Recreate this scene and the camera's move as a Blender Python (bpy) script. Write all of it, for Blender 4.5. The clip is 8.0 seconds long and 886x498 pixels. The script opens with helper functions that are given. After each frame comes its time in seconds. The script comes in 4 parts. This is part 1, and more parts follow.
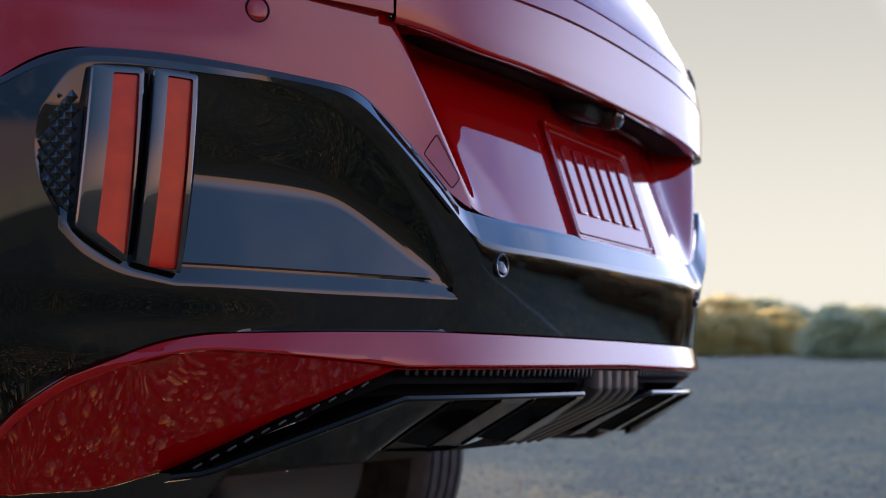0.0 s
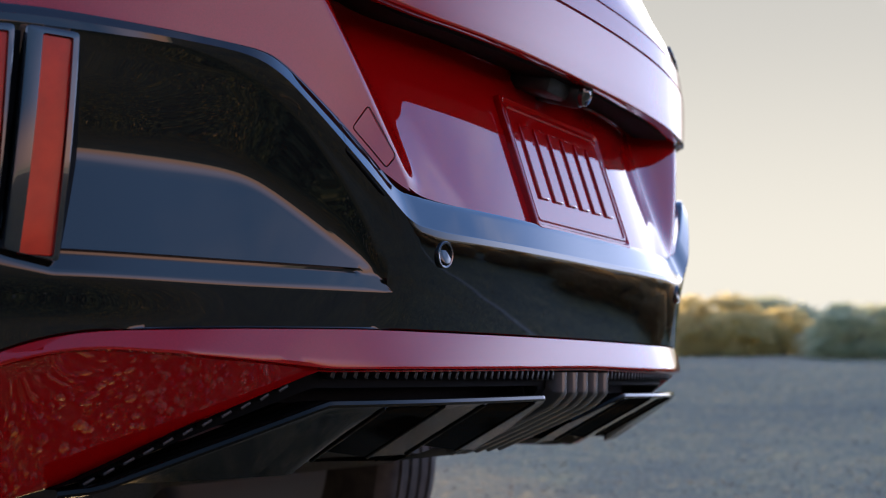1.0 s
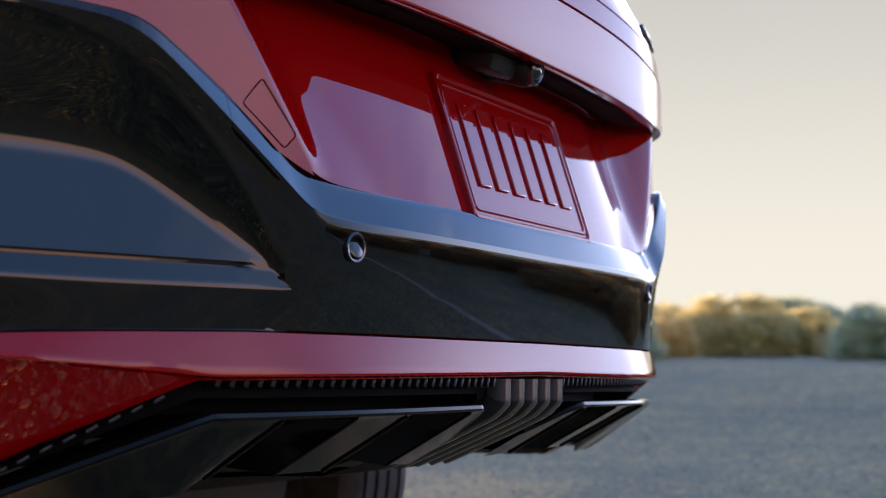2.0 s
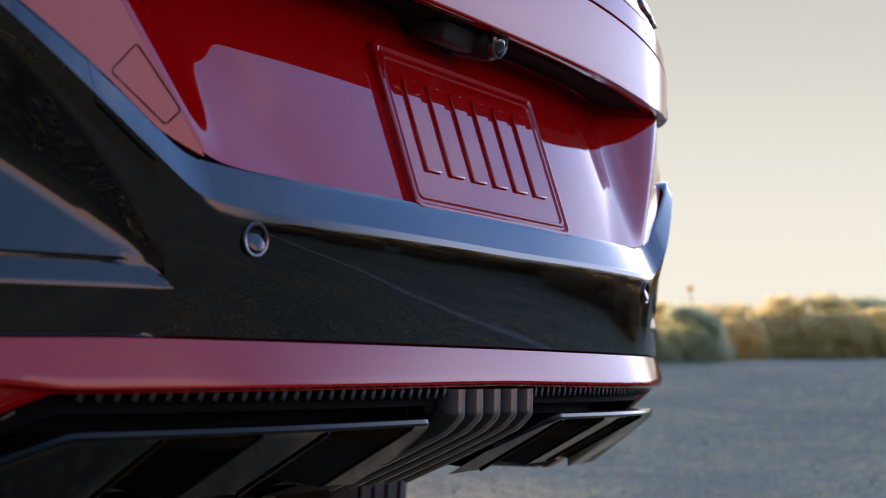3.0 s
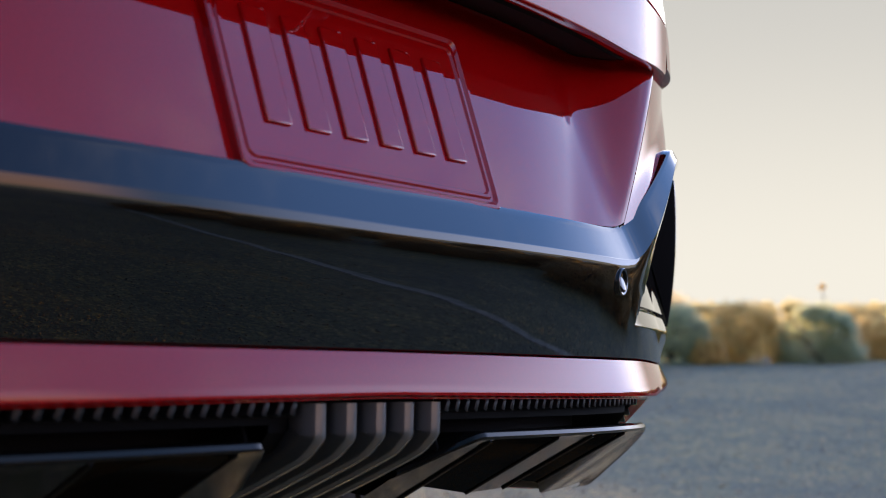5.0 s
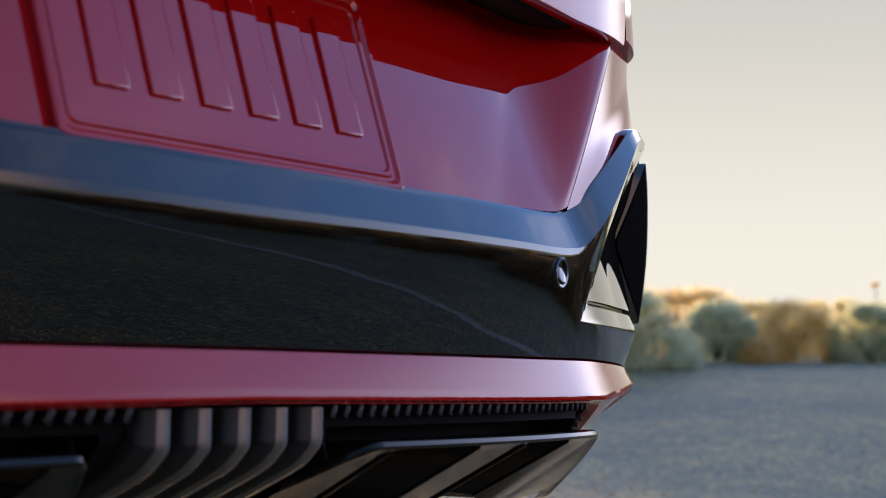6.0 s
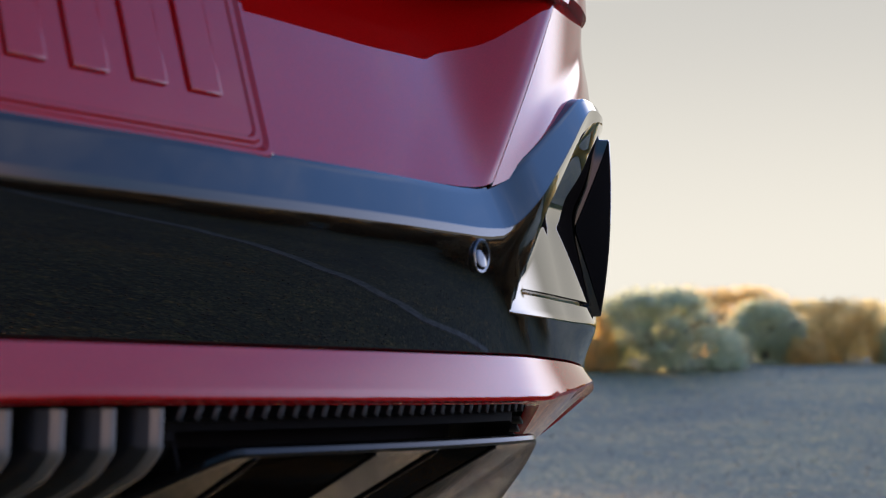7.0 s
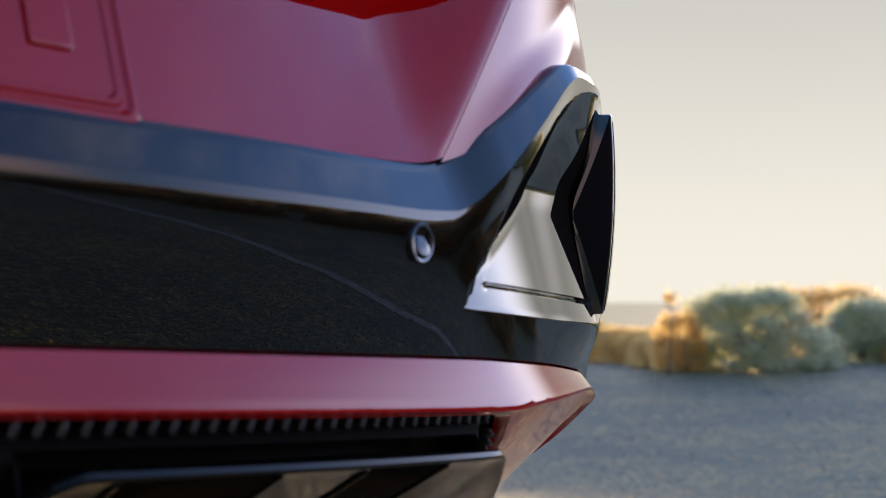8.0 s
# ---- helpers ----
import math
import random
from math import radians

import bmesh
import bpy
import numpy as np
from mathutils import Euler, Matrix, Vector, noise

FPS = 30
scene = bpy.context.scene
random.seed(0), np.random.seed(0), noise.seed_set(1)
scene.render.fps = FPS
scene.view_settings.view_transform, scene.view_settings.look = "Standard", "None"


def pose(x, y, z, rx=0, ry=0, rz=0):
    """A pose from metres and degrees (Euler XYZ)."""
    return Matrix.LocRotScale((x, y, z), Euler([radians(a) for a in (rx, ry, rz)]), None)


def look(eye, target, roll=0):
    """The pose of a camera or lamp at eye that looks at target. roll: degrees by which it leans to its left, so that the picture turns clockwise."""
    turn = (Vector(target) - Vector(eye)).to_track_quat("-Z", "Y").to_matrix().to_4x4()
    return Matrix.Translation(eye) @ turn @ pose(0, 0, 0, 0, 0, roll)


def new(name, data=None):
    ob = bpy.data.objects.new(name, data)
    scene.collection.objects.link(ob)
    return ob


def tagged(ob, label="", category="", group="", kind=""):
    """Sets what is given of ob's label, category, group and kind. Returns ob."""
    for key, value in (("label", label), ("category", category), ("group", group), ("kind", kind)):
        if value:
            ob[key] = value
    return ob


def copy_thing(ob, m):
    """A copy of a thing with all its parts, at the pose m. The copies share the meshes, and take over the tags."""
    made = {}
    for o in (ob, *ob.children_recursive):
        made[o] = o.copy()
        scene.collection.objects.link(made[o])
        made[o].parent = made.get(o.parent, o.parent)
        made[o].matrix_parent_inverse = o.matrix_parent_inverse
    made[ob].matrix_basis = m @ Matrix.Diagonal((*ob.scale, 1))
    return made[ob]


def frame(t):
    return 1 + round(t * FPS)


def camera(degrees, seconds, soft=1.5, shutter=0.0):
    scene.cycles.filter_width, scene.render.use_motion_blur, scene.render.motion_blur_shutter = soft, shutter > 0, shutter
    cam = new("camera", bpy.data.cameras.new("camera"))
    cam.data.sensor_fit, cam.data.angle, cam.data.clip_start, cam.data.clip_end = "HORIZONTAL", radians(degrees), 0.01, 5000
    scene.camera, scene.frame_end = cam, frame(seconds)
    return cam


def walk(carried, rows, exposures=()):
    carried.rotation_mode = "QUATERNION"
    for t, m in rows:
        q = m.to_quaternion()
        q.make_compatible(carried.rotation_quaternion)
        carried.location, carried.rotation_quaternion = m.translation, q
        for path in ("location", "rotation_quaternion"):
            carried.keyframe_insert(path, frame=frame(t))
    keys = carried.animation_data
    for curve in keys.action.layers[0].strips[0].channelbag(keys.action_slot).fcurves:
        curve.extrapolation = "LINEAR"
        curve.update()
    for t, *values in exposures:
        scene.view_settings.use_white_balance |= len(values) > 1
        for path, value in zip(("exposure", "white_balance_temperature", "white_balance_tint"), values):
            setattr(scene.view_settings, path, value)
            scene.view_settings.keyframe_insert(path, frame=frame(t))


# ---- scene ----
# camera: seconds, eye, heading to the right of +y, pitch up, roll
cam = camera(31.0, 8.0, 1.0)
cam.data.dof.use_dof = True
cam.data.dof.focus_distance = 1.5
cam.data.dof.aperture_fstop = 8.5
PATH = (
    (0.0, -1.9507, -0.6380, 0.5453, 65.833, 2.751, 0.126),
    (0.5, -1.8550, -0.6310, 0.5416, 65.623, 2.737, 0.140),
    (1.0, -1.7519, -0.6246, 0.5423, 65.524, 2.748, 0.142),
    (1.5, -1.6510, -0.6290, 0.5418, 65.175, 2.729, 0.231),
    (2.0, -1.5519, -0.6429, 0.5442, 64.486, 2.742, 0.179),
    (3.5, -1.2268, -0.6791, 0.5468, 60.309, 2.782, 0.096),
    (4.0, -1.1324, -0.6837, 0.5451, 59.243, 2.803, 0.050),
    (5.5, -0.8431, -0.6954, 0.5428, 55.283, 2.777, 0.026),
    (6.0, -0.7463, -0.7040, 0.5413, 54.395, 2.742, 0.125),
    (6.5, -0.6484, -0.7075, 0.5374, 53.451, 2.767, 0.076),
    (7.0, -0.5495, -0.7037, 0.5337, 52.357, 2.774, 0.086),
    (7.5, -0.4460, -0.6936, 0.5324, 50.841, 2.766, 0.011),
    (8.0, -0.3451, -0.6797, 0.5332, 48.734, 2.761, -0.016),
)
walk(cam, [(t, pose(x, y, z, 90 + p, 0, -h) @ pose(0, 0, 0, 0, 0, r)) for t, x, y, z, h, p, r in PATH], exposures=((0.0, 0.77, 6900, 10), (8.0, 0.77, 6900, 10)))

# ---- light ----
SUN_HEADING, SUN_HEIGHT, GLOW_HEADING = 46.0, 2.9, 62.0
world = bpy.data.worlds.new("sky")
scene.world = world
world.use_nodes = True
wn = world.node_tree
sky = wn.nodes.new("ShaderNodeTexSky")
sky.sky_type = 'NISHITA'
sky.sun_disc = False
sky.sun_elevation = radians(SUN_HEIGHT)
sky.sun_rotation = radians(-SUN_HEADING)
sky.dust_density = 1.5
sky.air_density = 1.0
sky.ozone_density = 1.5


def sky_mix(first, second, factor):
    """Blends the sky with a colour (or a link) by a number (or a link)."""
    n = wn.nodes.new("ShaderNodeMix")
    n.data_type = 'RGBA'
    for slot, value in ((6, first), (7, second), (0, factor)):
        if isinstance(value, (tuple, float)):
            n.inputs[slot].default_value = value
        else:
            wn.links.new(value, n.inputs[slot])
    return n.outputs[2]


def sky_ramp(value, a, b):
    n = wn.nodes.new("ShaderNodeMapRange")
    n.interpolation_type = 'SMOOTHSTEP'
    n.inputs[1].default_value, n.inputs[2].default_value, n.inputs[3].default_value, n.inputs[4].default_value = a[0], a[1], b[0], b[1]
    wn.links.new(value, n.inputs[0])
    return n.outputs[0]


way = wn.nodes.new("ShaderNodeTexCoord")
parts = wn.nodes.new("ShaderNodeSeparateXYZ")
wn.links.new(way.outputs["Generated"], parts.inputs[0])
stretch = wn.nodes.new("ShaderNodeMapping")
stretch.inputs["Scale"].default_value = (1.2, 2.2, 4.0)
wn.links.new(way.outputs["Generated"], stretch.inputs[0])
wisps = wn.nodes.new("ShaderNodeTexNoise")
wisps.inputs["Scale"].default_value, wisps.inputs["Detail"].default_value, wisps.inputs["Roughness"].default_value = 2.0, 6.0, 0.6
wn.links.new(stretch.outputs[0], wisps.inputs["Vector"])
toward = wn.nodes.new("ShaderNodeVectorMath")
toward.operation = 'DOT_PRODUCT'
toward.inputs[1].default_value = (math.sin(radians(GLOW_HEADING)), math.cos(radians(GLOW_HEADING)), 0)
wn.links.new(way.outputs["Generated"], toward.inputs[0])


def sky_times(a, b):
    n = wn.nodes.new("ShaderNodeMath")
    n.operation = 'MULTIPLY'
    wn.links.new(a, n.inputs[0])
    wn.links.new(b, n.inputs[1])
    return n.outputs[0]


height, sunward = parts.outputs["Z"], toward.outputs["Value"]
dusk = sky_mix(sky.outputs[0], (1.55, 3.05, 6.6, 1), 0.75)
dusk = sky_mix(dusk, (0.35, 0.95, 2.0, 1), sky_ramp(sunward, (-0.92, -0.50), (0.9, 0.0)))
blue = sky_mix(dusk, (1.35, 2.85, 6.9, 1), sky_ramp(sunward, (0.12, 0.52), (0.0, 1.0)))
clouded = sky_mix(blue, (7.0, 6.4, 7.4, 1), sky_ramp(wisps.outputs["Fac"], (0.50, 0.80), (0.0, 0.14)))
deep = sky_mix(clouded, (0.5, 1.0, 2.6, 1), sky_ramp(height, (0.50, 0.74), (0.0, 0.85)))
behind = sky_times(sky_ramp(sunward, (-0.85, -0.48), (0.0, 1.0)), sky_ramp(sunward, (0.0, 0.22), (1.0, 0.0)))
low_behind = sky_times(sky_ramp(sunward, (-1.0, -0.55), (0.35, 1.0)), sky_ramp(sunward, (0.0, 0.22), (1.0, 0.0)))
belt = sky_mix(deep, (7.6, 6.6, 9.2, 1), sky_times(sky_ramp(height, (0.20, 0.42), (0.70, 0.0)), behind))
blush = sky_mix(belt, (9.0, 4.7, 3.0, 1), sky_times(sky_ramp(height, (0.05, 0.215), (0.80, 0.0)), low_behind))
rim = sky_mix(blush, (3.4, 2.8, 2.2, 1), sky_ramp(height, (0.0, 0.04), (0.9, 0.0)))
glow = sky_mix(rim, (8.2, 9.8, 15.2, 1), sky_times(sky_ramp(height, (0.14, 0.40), (1.0, 0.0)), sky_ramp(sunward, (0.15, 0.62), (0.0, 1.0))))
wispy = sky_mix(glow, (12.5, 11.6, 11.8, 1), sky_times(sky_ramp(wisps.outputs["Fac"], (0.45, 0.75), (0.0, 0.13)), sky_times(sky_ramp(height, (0.22, 0.34), (0.0, 1.0)), sky_ramp(sunward, (-0.1, 0.35), (0.0, 1.0)))))
aureole = sky_mix(wispy, (22.0, 21.5, 23.0, 1), sky_times(sky_ramp(height, (0.22, 0.42), (1.0, 0.0)), sky_ramp(sunward, (0.80, 0.95), (0.0, 1.0))))
haze = sky_mix((3.48, 3.41, 3.17, 1), (2.33, 2.35, 2.34, 1), sky_ramp(height, (0.02, 0.24), (0.0, 1.0)))
hazy = sky_mix(aureole, haze, sky_times(sky_ramp(height, (0.200, 0.222), (1.0, 0.0)), sky_ramp(sunward, (0.86, 0.93), (0.0, 1.0))))
wn.links.new(hazy, wn.nodes["Background"].inputs[0])
wn.nodes["Background"].inputs[1].default_value = 0.15
sun_data = bpy.data.lights.new("sun", 'SUN')
sun_data.energy, sun_data.angle, sun_data.color = 5.0, radians(0.6), (1.0, 0.66, 0.34)
sun = new("sun", sun_data)
h, e = radians(SUN_HEADING), radians(SUN_HEIGHT)
sun.matrix_world = look((20 * math.sin(h) * math.cos(e), 20 * math.cos(h) * math.cos(e), 20 * math.sin(e)), (0, 0, 0))


# ---- materials ----
def material(name, color, rough=0.5, metal=0.0, coat=0.0, coat_rough=0.03, spec=0.5):
    m = bpy.data.materials.new(name)
    m.use_nodes = True
    b = m.node_tree.nodes["Principled BSDF"]
    b.inputs["Base Color"].default_value = (*color, 1)
    b.inputs["Roughness"].default_value = rough
    b.inputs["Metallic"].default_value = metal
    b.inputs["Coat Weight"].default_value = coat
    b.inputs["Coat Roughness"].default_value = coat_rough
    b.inputs["Specular IOR Level"].default_value = spec
    b.inputs["Coat IOR"].default_value = 1.65
    return m


def noise_node(m, scale, detail=4.0, kind="ShaderNodeTexNoise"):
    n = m.node_tree.nodes.new(kind)
    co = m.node_tree.nodes.new("ShaderNodeTexCoord")
    m.node_tree.links.new(co.outputs["Object"], n.inputs["Vector"])
    n.inputs["Scale"].default_value = scale
    if "Detail" in n.inputs:
        n.inputs["Detail"].default_value = detail
    return n


def vary(m, scale, low, high, detail=4.0, target="Base Color", a=0.35, b=0.65):
    """Colour (or value) of m from a noise, between two colours."""
    n = noise_node(m, scale, detail)
    r = m.node_tree.nodes.new("ShaderNodeValToRGB")
    r.color_ramp.elements[0].position, r.color_ramp.elements[1].position = a, b
    for el, v in zip(r.color_ramp.elements, (low, high)):
        el.color = (*v, 1) if isinstance(v, tuple) else (v, v, v, 1)
    m.node_tree.links.new(n.outputs["Fac"], r.inputs[0])
    m.node_tree.links.new(r.outputs[0], m.node_tree.nodes["Principled BSDF"].inputs[target])
    return r


def bump(m, scale, strength, distance=0.01, detail=4.0, slot="Normal"):
    n = noise_node(m, scale, detail)
    k = m.node_tree.nodes.new("ShaderNodeBump")
    k.inputs["Strength"].default_value, k.inputs["Distance"].default_value = strength, distance
    m.node_tree.links.new(n.outputs["Fac"], k.inputs["Height"])
    m.node_tree.links.new(k.outputs[0], m.node_tree.nodes["Principled BSDF"].inputs[slot])


PAINT = material("red_paint", (0.30, 0.001, 0.003), 0.45, 0.0, 1.0, 0.012, 0.0)
PAINT.node_tree.nodes["Principled BSDF"].inputs["Coat IOR"].default_value = 1.58
vary(PAINT, 900.0, (0.37, 0.0014, 0.002), (0.45, 0.0024, 0.004), detail=2.0)
GLOSS = material("gloss_black", (0.0055, 0.0038, 0.0026), 0.03, 0.0, 0.24, 0.01, 0.5)
vary(GLOSS, 60.0, 0.008, 0.022, target="Roughness")
UNDER = material("gloss_black_underside", (0.007, 0.006, 0.005), 0.12, spec=0.24)
vary(UNDER, 40.0, 0.09, 0.15, target="Roughness")
SATIN = material("satin_black", (0.016, 0.016, 0.017), 0.42)
vary(SATIN, 300.0, 0.36, 0.5, target="Roughness")
GRAIN = material("grained_plastic", (0.018, 0.018, 0.019), 0.55)
bump(GRAIN, 1500.0, 0.25, 0.0005)
RIBMAT = material("lit_ridge_grey_metal", (0.20, 0.195, 0.185), 0.26, 0.6)
bump(RIBMAT, 900.0, 0.08, 0.0005)
TOOTH = material("satin_grille_plastic", (0.014, 0.014, 0.016), 0.34, 0.0, spec=0.28)
CHROME = material("sensor_ring", (0.17, 0.17, 0.175), 0.2, 0.9)
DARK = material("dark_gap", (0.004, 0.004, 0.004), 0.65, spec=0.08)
SMOKE = material("smoked_lamp_housing", (0.018, 0.020, 0.021), 0.12, 0.0, 1.0, 0.02)
REDLENS = material("red_lens", (0.80, 0.022, 0.012), 0.04, 0.0, 0.16, 0.01, 0.26)
vary(REDLENS, 40.0, (0.66, 0.008, 0.001), (0.80, 0.014, 0.002))
LENS = material("camera_glass", (0.01, 0.014, 0.016), 0.04, 0.0, 1.0, 0.01)
RUBBER = material("tyre_rubber", (0.022, 0.021, 0.020), 0.75)
vary(RUBBER, 30.0, (0.016, 0.015, 0.014), (0.05, 0.043, 0.036))
GLASSD = material("tinted_window", (0.012, 0.013, 0.014), 0.05, 0.0, 1.0, 0.01)
ALLOY = material("alloy_wheel", (0.30, 0.30, 0.31), 0.3, 0.9)


# ---- mesh tools ----
def part(name, bm, mat, parent=None, label="", smooth=40):
    me = bpy.data.meshes.new(name)
    bm.to_mesh(me)
    bm.free()
    me.materials.append(mat)
    if smooth:
        me.shade_smooth()
        me.set_sharp_from_angle(angle=radians(smooth))
    ob = new(name, me)
    if parent is not None:
        ob.parent = parent
    if label:
        tagged(ob, label)
    return ob


def grid(rows, closed=False):
    """A bmesh of quads from equal rows of points."""
    bm = bmesh.new()
    vs = [[bm.verts.new(p) for p in r] for r in rows]
    for a, b in zip(vs, vs[1:]):
        n = len(a)
        for i in range(n if closed else n - 1):
            j = (i + 1) % n
            bm.faces.new((a[i], a[j], b[j], b[i]))
    return bm


def facing(bm, way):
    """Turns the faces so that on the whole they look towards way."""
    bm.normal_update()
    way = Vector(way)
    if sum(f.normal.dot(way) * f.calc_area() for f in bm.faces) < 0:
        bmesh.ops.reverse_faces(bm, faces=bm.faces[:])
    return bm


def box(bm, center, size, rot=None, bevel=0.0):
    m = Matrix.Translation(center) @ (rot.to_4x4() if rot else Matrix()) @ Matrix.Diagonal((*size, 1))
    geo = bmesh.ops.create_cube(bm, size=1, matrix=m)
    if bevel:
        edges = {e for v in geo["verts"] for e in v.link_edges}
        bmesh.ops.bevel(bm, geom=list(edges), offset=bevel, segments=2, affect='EDGES', profile=0.5)
    return bm


def tube(path, radius, n=8):
    """A tube along points; radius may be a list."""
    rows = []
    for i, p in enumerate(path):
        p = Vector(p)
        a = Vector(path[max(i - 1, 0)])
        b = Vector(path[min(i + 1, len(path) - 1)])
        w = (b - a).normalized()
        u = w.cross(Vector((0.31, 0.17, 0.93))).normalized()
        v = w.cross(u)
        r = radius[i] if isinstance(radius, (list, tuple)) else radius
        rows.append([p + r * (math.cos(k) * u + math.sin(k) * v) for k in np.linspace(0, 2 * math.pi, n, endpoint=False)])
    bm = grid(rows, closed=True)
    bm.verts.ensure_lookup_table()
    bm.faces.new(bm.verts[:n])
    bm.faces.new(bm.verts[-n:])
    bmesh.ops.recalc_face_normals(bm, faces=bm.faces[:])
    return bm


def ease(x):
    x = min(max(x, 0.0), 1.0)
    return x * x * (3 - 2 * x)


def curve(x, *pts):
    """A piecewise line through (x, y) pairs."""
    return float(np.interp(x, [p[0] for p in pts], [p[1] for p in pts]))


def soft_curve(x, r, *pts):
    """The same with its corners rounded over r."""
    taps = np.linspace(-1, 1, 25)
    weights = (1 - taps * taps) ** 1.5
    heights = np.interp(x + 1.35 * r * taps, [p[0] for p in pts], [p[1] for p in pts])
    return float((heights * weights).sum() / weights.sum())


# ---- the car's rear plan: s runs across, d inwards, z up ----
S_ARC, R_ARC = 0.86, 0.16


def plan(s):
    a = abs(s)
    if a <= S_ARC:
        x, y, t = a, -0.02 + 0.337 * a ** 3, math.atan(1.011 * a * a)
    else:
        t0 = math.atan(1.011 * S_ARC ** 2)
        x0, y0 = S_ARC, -0.02 + 0.337 * S_ARC ** 3
        t = t0 + (a - S_ARC) / R_ARC
        if t < math.pi / 2:
            x, y = x0 + R_ARC * (math.sin(t) - math.sin(t0)), y0 + R_ARC * (math.cos(t0) - math.cos(t))
        else:
            over = (t - math.pi / 2) * R_ARC
            t = math.pi / 2
            x, y = x0 + R_ARC * (1 - math.sin(t0)), y0 + R_ARC * math.cos(t0) + over
    k = 1 if s >= 0 else -1
    return k * x, y, -k * math.sin(t), math.cos(t)


def at(s, d, z):
    x, y, nx, ny = plan(s)
    return Vector((x + d * nx, y + d * ny, z))


def flare(s):
    """The corners stand out a little beyond the plan above the red strip."""
    return 0.009 * ease((abs(s) - 0.62) / 0.15)


SHOULDER = ((0.60, 0.0), (0.70, 0.0), (0.755, 0.0120), (0.795, 0.0150), (0.842, 0.0315), (0.92, 0.066))


def draw_in(s, z):
    """How far the skin leaves the plan: the shoulders lean in above the lamps, the corners tuck in low down."""
    a = abs(s)
    return (soft_curve(z, 0.018, *SHOULDER) * ease((a - 0.60) / 0.2) if z > 0.68 and a > 0.60 else 0.0) + 0.95 * max(0.0, 0.495 - z) * ease((a - 0.55) / 0.06) - flare(s) * ease((z - 0.52) / 0.04)


def turn_at(s):
    """Axes on the skin: along, inwards, up."""
    x, y, nx, ny = plan(s)
    return Matrix(((ny, nx, 0), (-nx, ny, 0), (0, 0, 1)))


def spread(a, b, step):
    return list(np.linspace(a, b, max(2, int(round(abs(b - a) / step)) + 1)))


def band_top(s):
    return soft_curve(abs(s), 0.022, (0, 0.6465), (0.39, 0.6490), (0.428, 0.6530), (0.502, 0.692), (0.55, 0.7195), (0.612, 0.755), (0.80, 0.763), (0.86, 0.760), (0.90, 0.748), (0.96, 0.71), (1.3, 0.66))


def band_low(s):
    return soft_curve(abs(s), 0.022, (0, 0.6170), (0.39, 0.6190), (0.446, 0.6230), (0.495, 0.656), (0.54, 0.688), (0.58, 0.717), (0.612, 0.740), (0.640, 0.7495), (0.80, 0.755), (0.86, 0.752), (0.90, 0.740), (0.96, 0.702), (1.3, 0.65))


def proud(s, z):
    """The slanted stretch of the band stands out a little; the face below it draws back to the plan."""
    a = abs(s)
    return (0.0068 if s > 0 else 0.0008) * ease((a - 0.42) / 0.08) * ease((0.80 - a) / 0.12) * min(max((z - band_low(s) + 0.032) / 0.032, 0.0), 1.0)


def undercut(s, z):
    """Below the slanted band the left face draws back a little."""
    a = abs(s)
    return 0.0040 * ease((a - 0.42) / 0.08) * ease((0.80 - a) / 0.12) * min(max((band_low(s) - z) / 0.018, 0.0), 1.0) if s < 0 else 0.0


def black_low(s):
    return soft_curve(abs(s), 0.025, (0, 0.5275), (0.50, 0.5265), (0.64, 0.5230), (0.755, 0.5180), (0.79, 0.5115), (0.82, 0.500), (0.96, 0.424), (1.3, 0.39))


def pocket_side(z):
    return 0.425 + (z - 0.645) * 0.785


car = new("car")
car.matrix_world = pose(0, 0, 0, 0, 1.70, 0)
tagged(car, "red sedan with gloss black rear bumper, parked on gravel", "car")

# ---- the lamp bays in the black bumper ----
def rounded(points, times):
    """Cuts the corners of an open chain; its ends stay."""
    for _ in range(times):
        new_points = [points[0]]
        for p, q in zip(points, points[1:]):
            new_points += [(0.75 * p[0] + 0.25 * q[0], 0.75 * p[1] + 0.25 * q[1]), (0.25 * p[0] + 0.75 * q[0], 0.25 * p[1] + 0.75 * q[1])]
        points = new_points + [points[-1]]
    return points


FIN_TIP = (0.462, 0.5595)
OUTER = rounded([(0.79, 0.558), (0.850, 0.5745), (0.900, 0.634), (0.904, 0.694), (0.879, 0.744), (0.828, 0.7475)], 3)
UPPER = rounded([OUTER[-1], (0.640, 0.7475), (0.520, 0.645), FIN_TIP], 3)
BAY = [FIN_TIP] + OUTER + UPPER[1:-1]


def bay_inside(s, z):
    """Distance inside the outline of the bay (negative outside)."""
    p = np.array(BAY)
    q = np.roll(p, -1, 0)
    v = np.array((abs(s), z))
    e, w = q - p, v - p
    k = np.clip((w * e).sum(1) / (e * e).sum(1), 0, 1)
    dist = np.sqrt(((w - e * k[:, None]) ** 2).sum(1).min())
    cross = ((p[:, 1] <= z) != (q[:, 1] <= z)) & (abs(s) < p[:, 0] + (z - p[:, 1]) / np.where(e[:, 1] == 0, 1e-9, e[:, 1]) * e[:, 0])
    return dist if cross.sum() % 2 else -dist


def chain_distance(p, s, z):
    a, b = p[:-1], p[1:]
    e, w = b - a, np.array((abs(s), z)) - a
    k = np.clip((w * e).sum(1) / (e * e).sum(1), 0, 1)
    return np.sqrt(((w - e * k[:, None]) ** 2).sum(1).min())


LOW_SIDE = np.array([FIN_TIP] + [p for p in OUTER if p[1] < 0.615])
OUT_SIDE = np.array([p for p in OUTER if p[1] > 0.595])


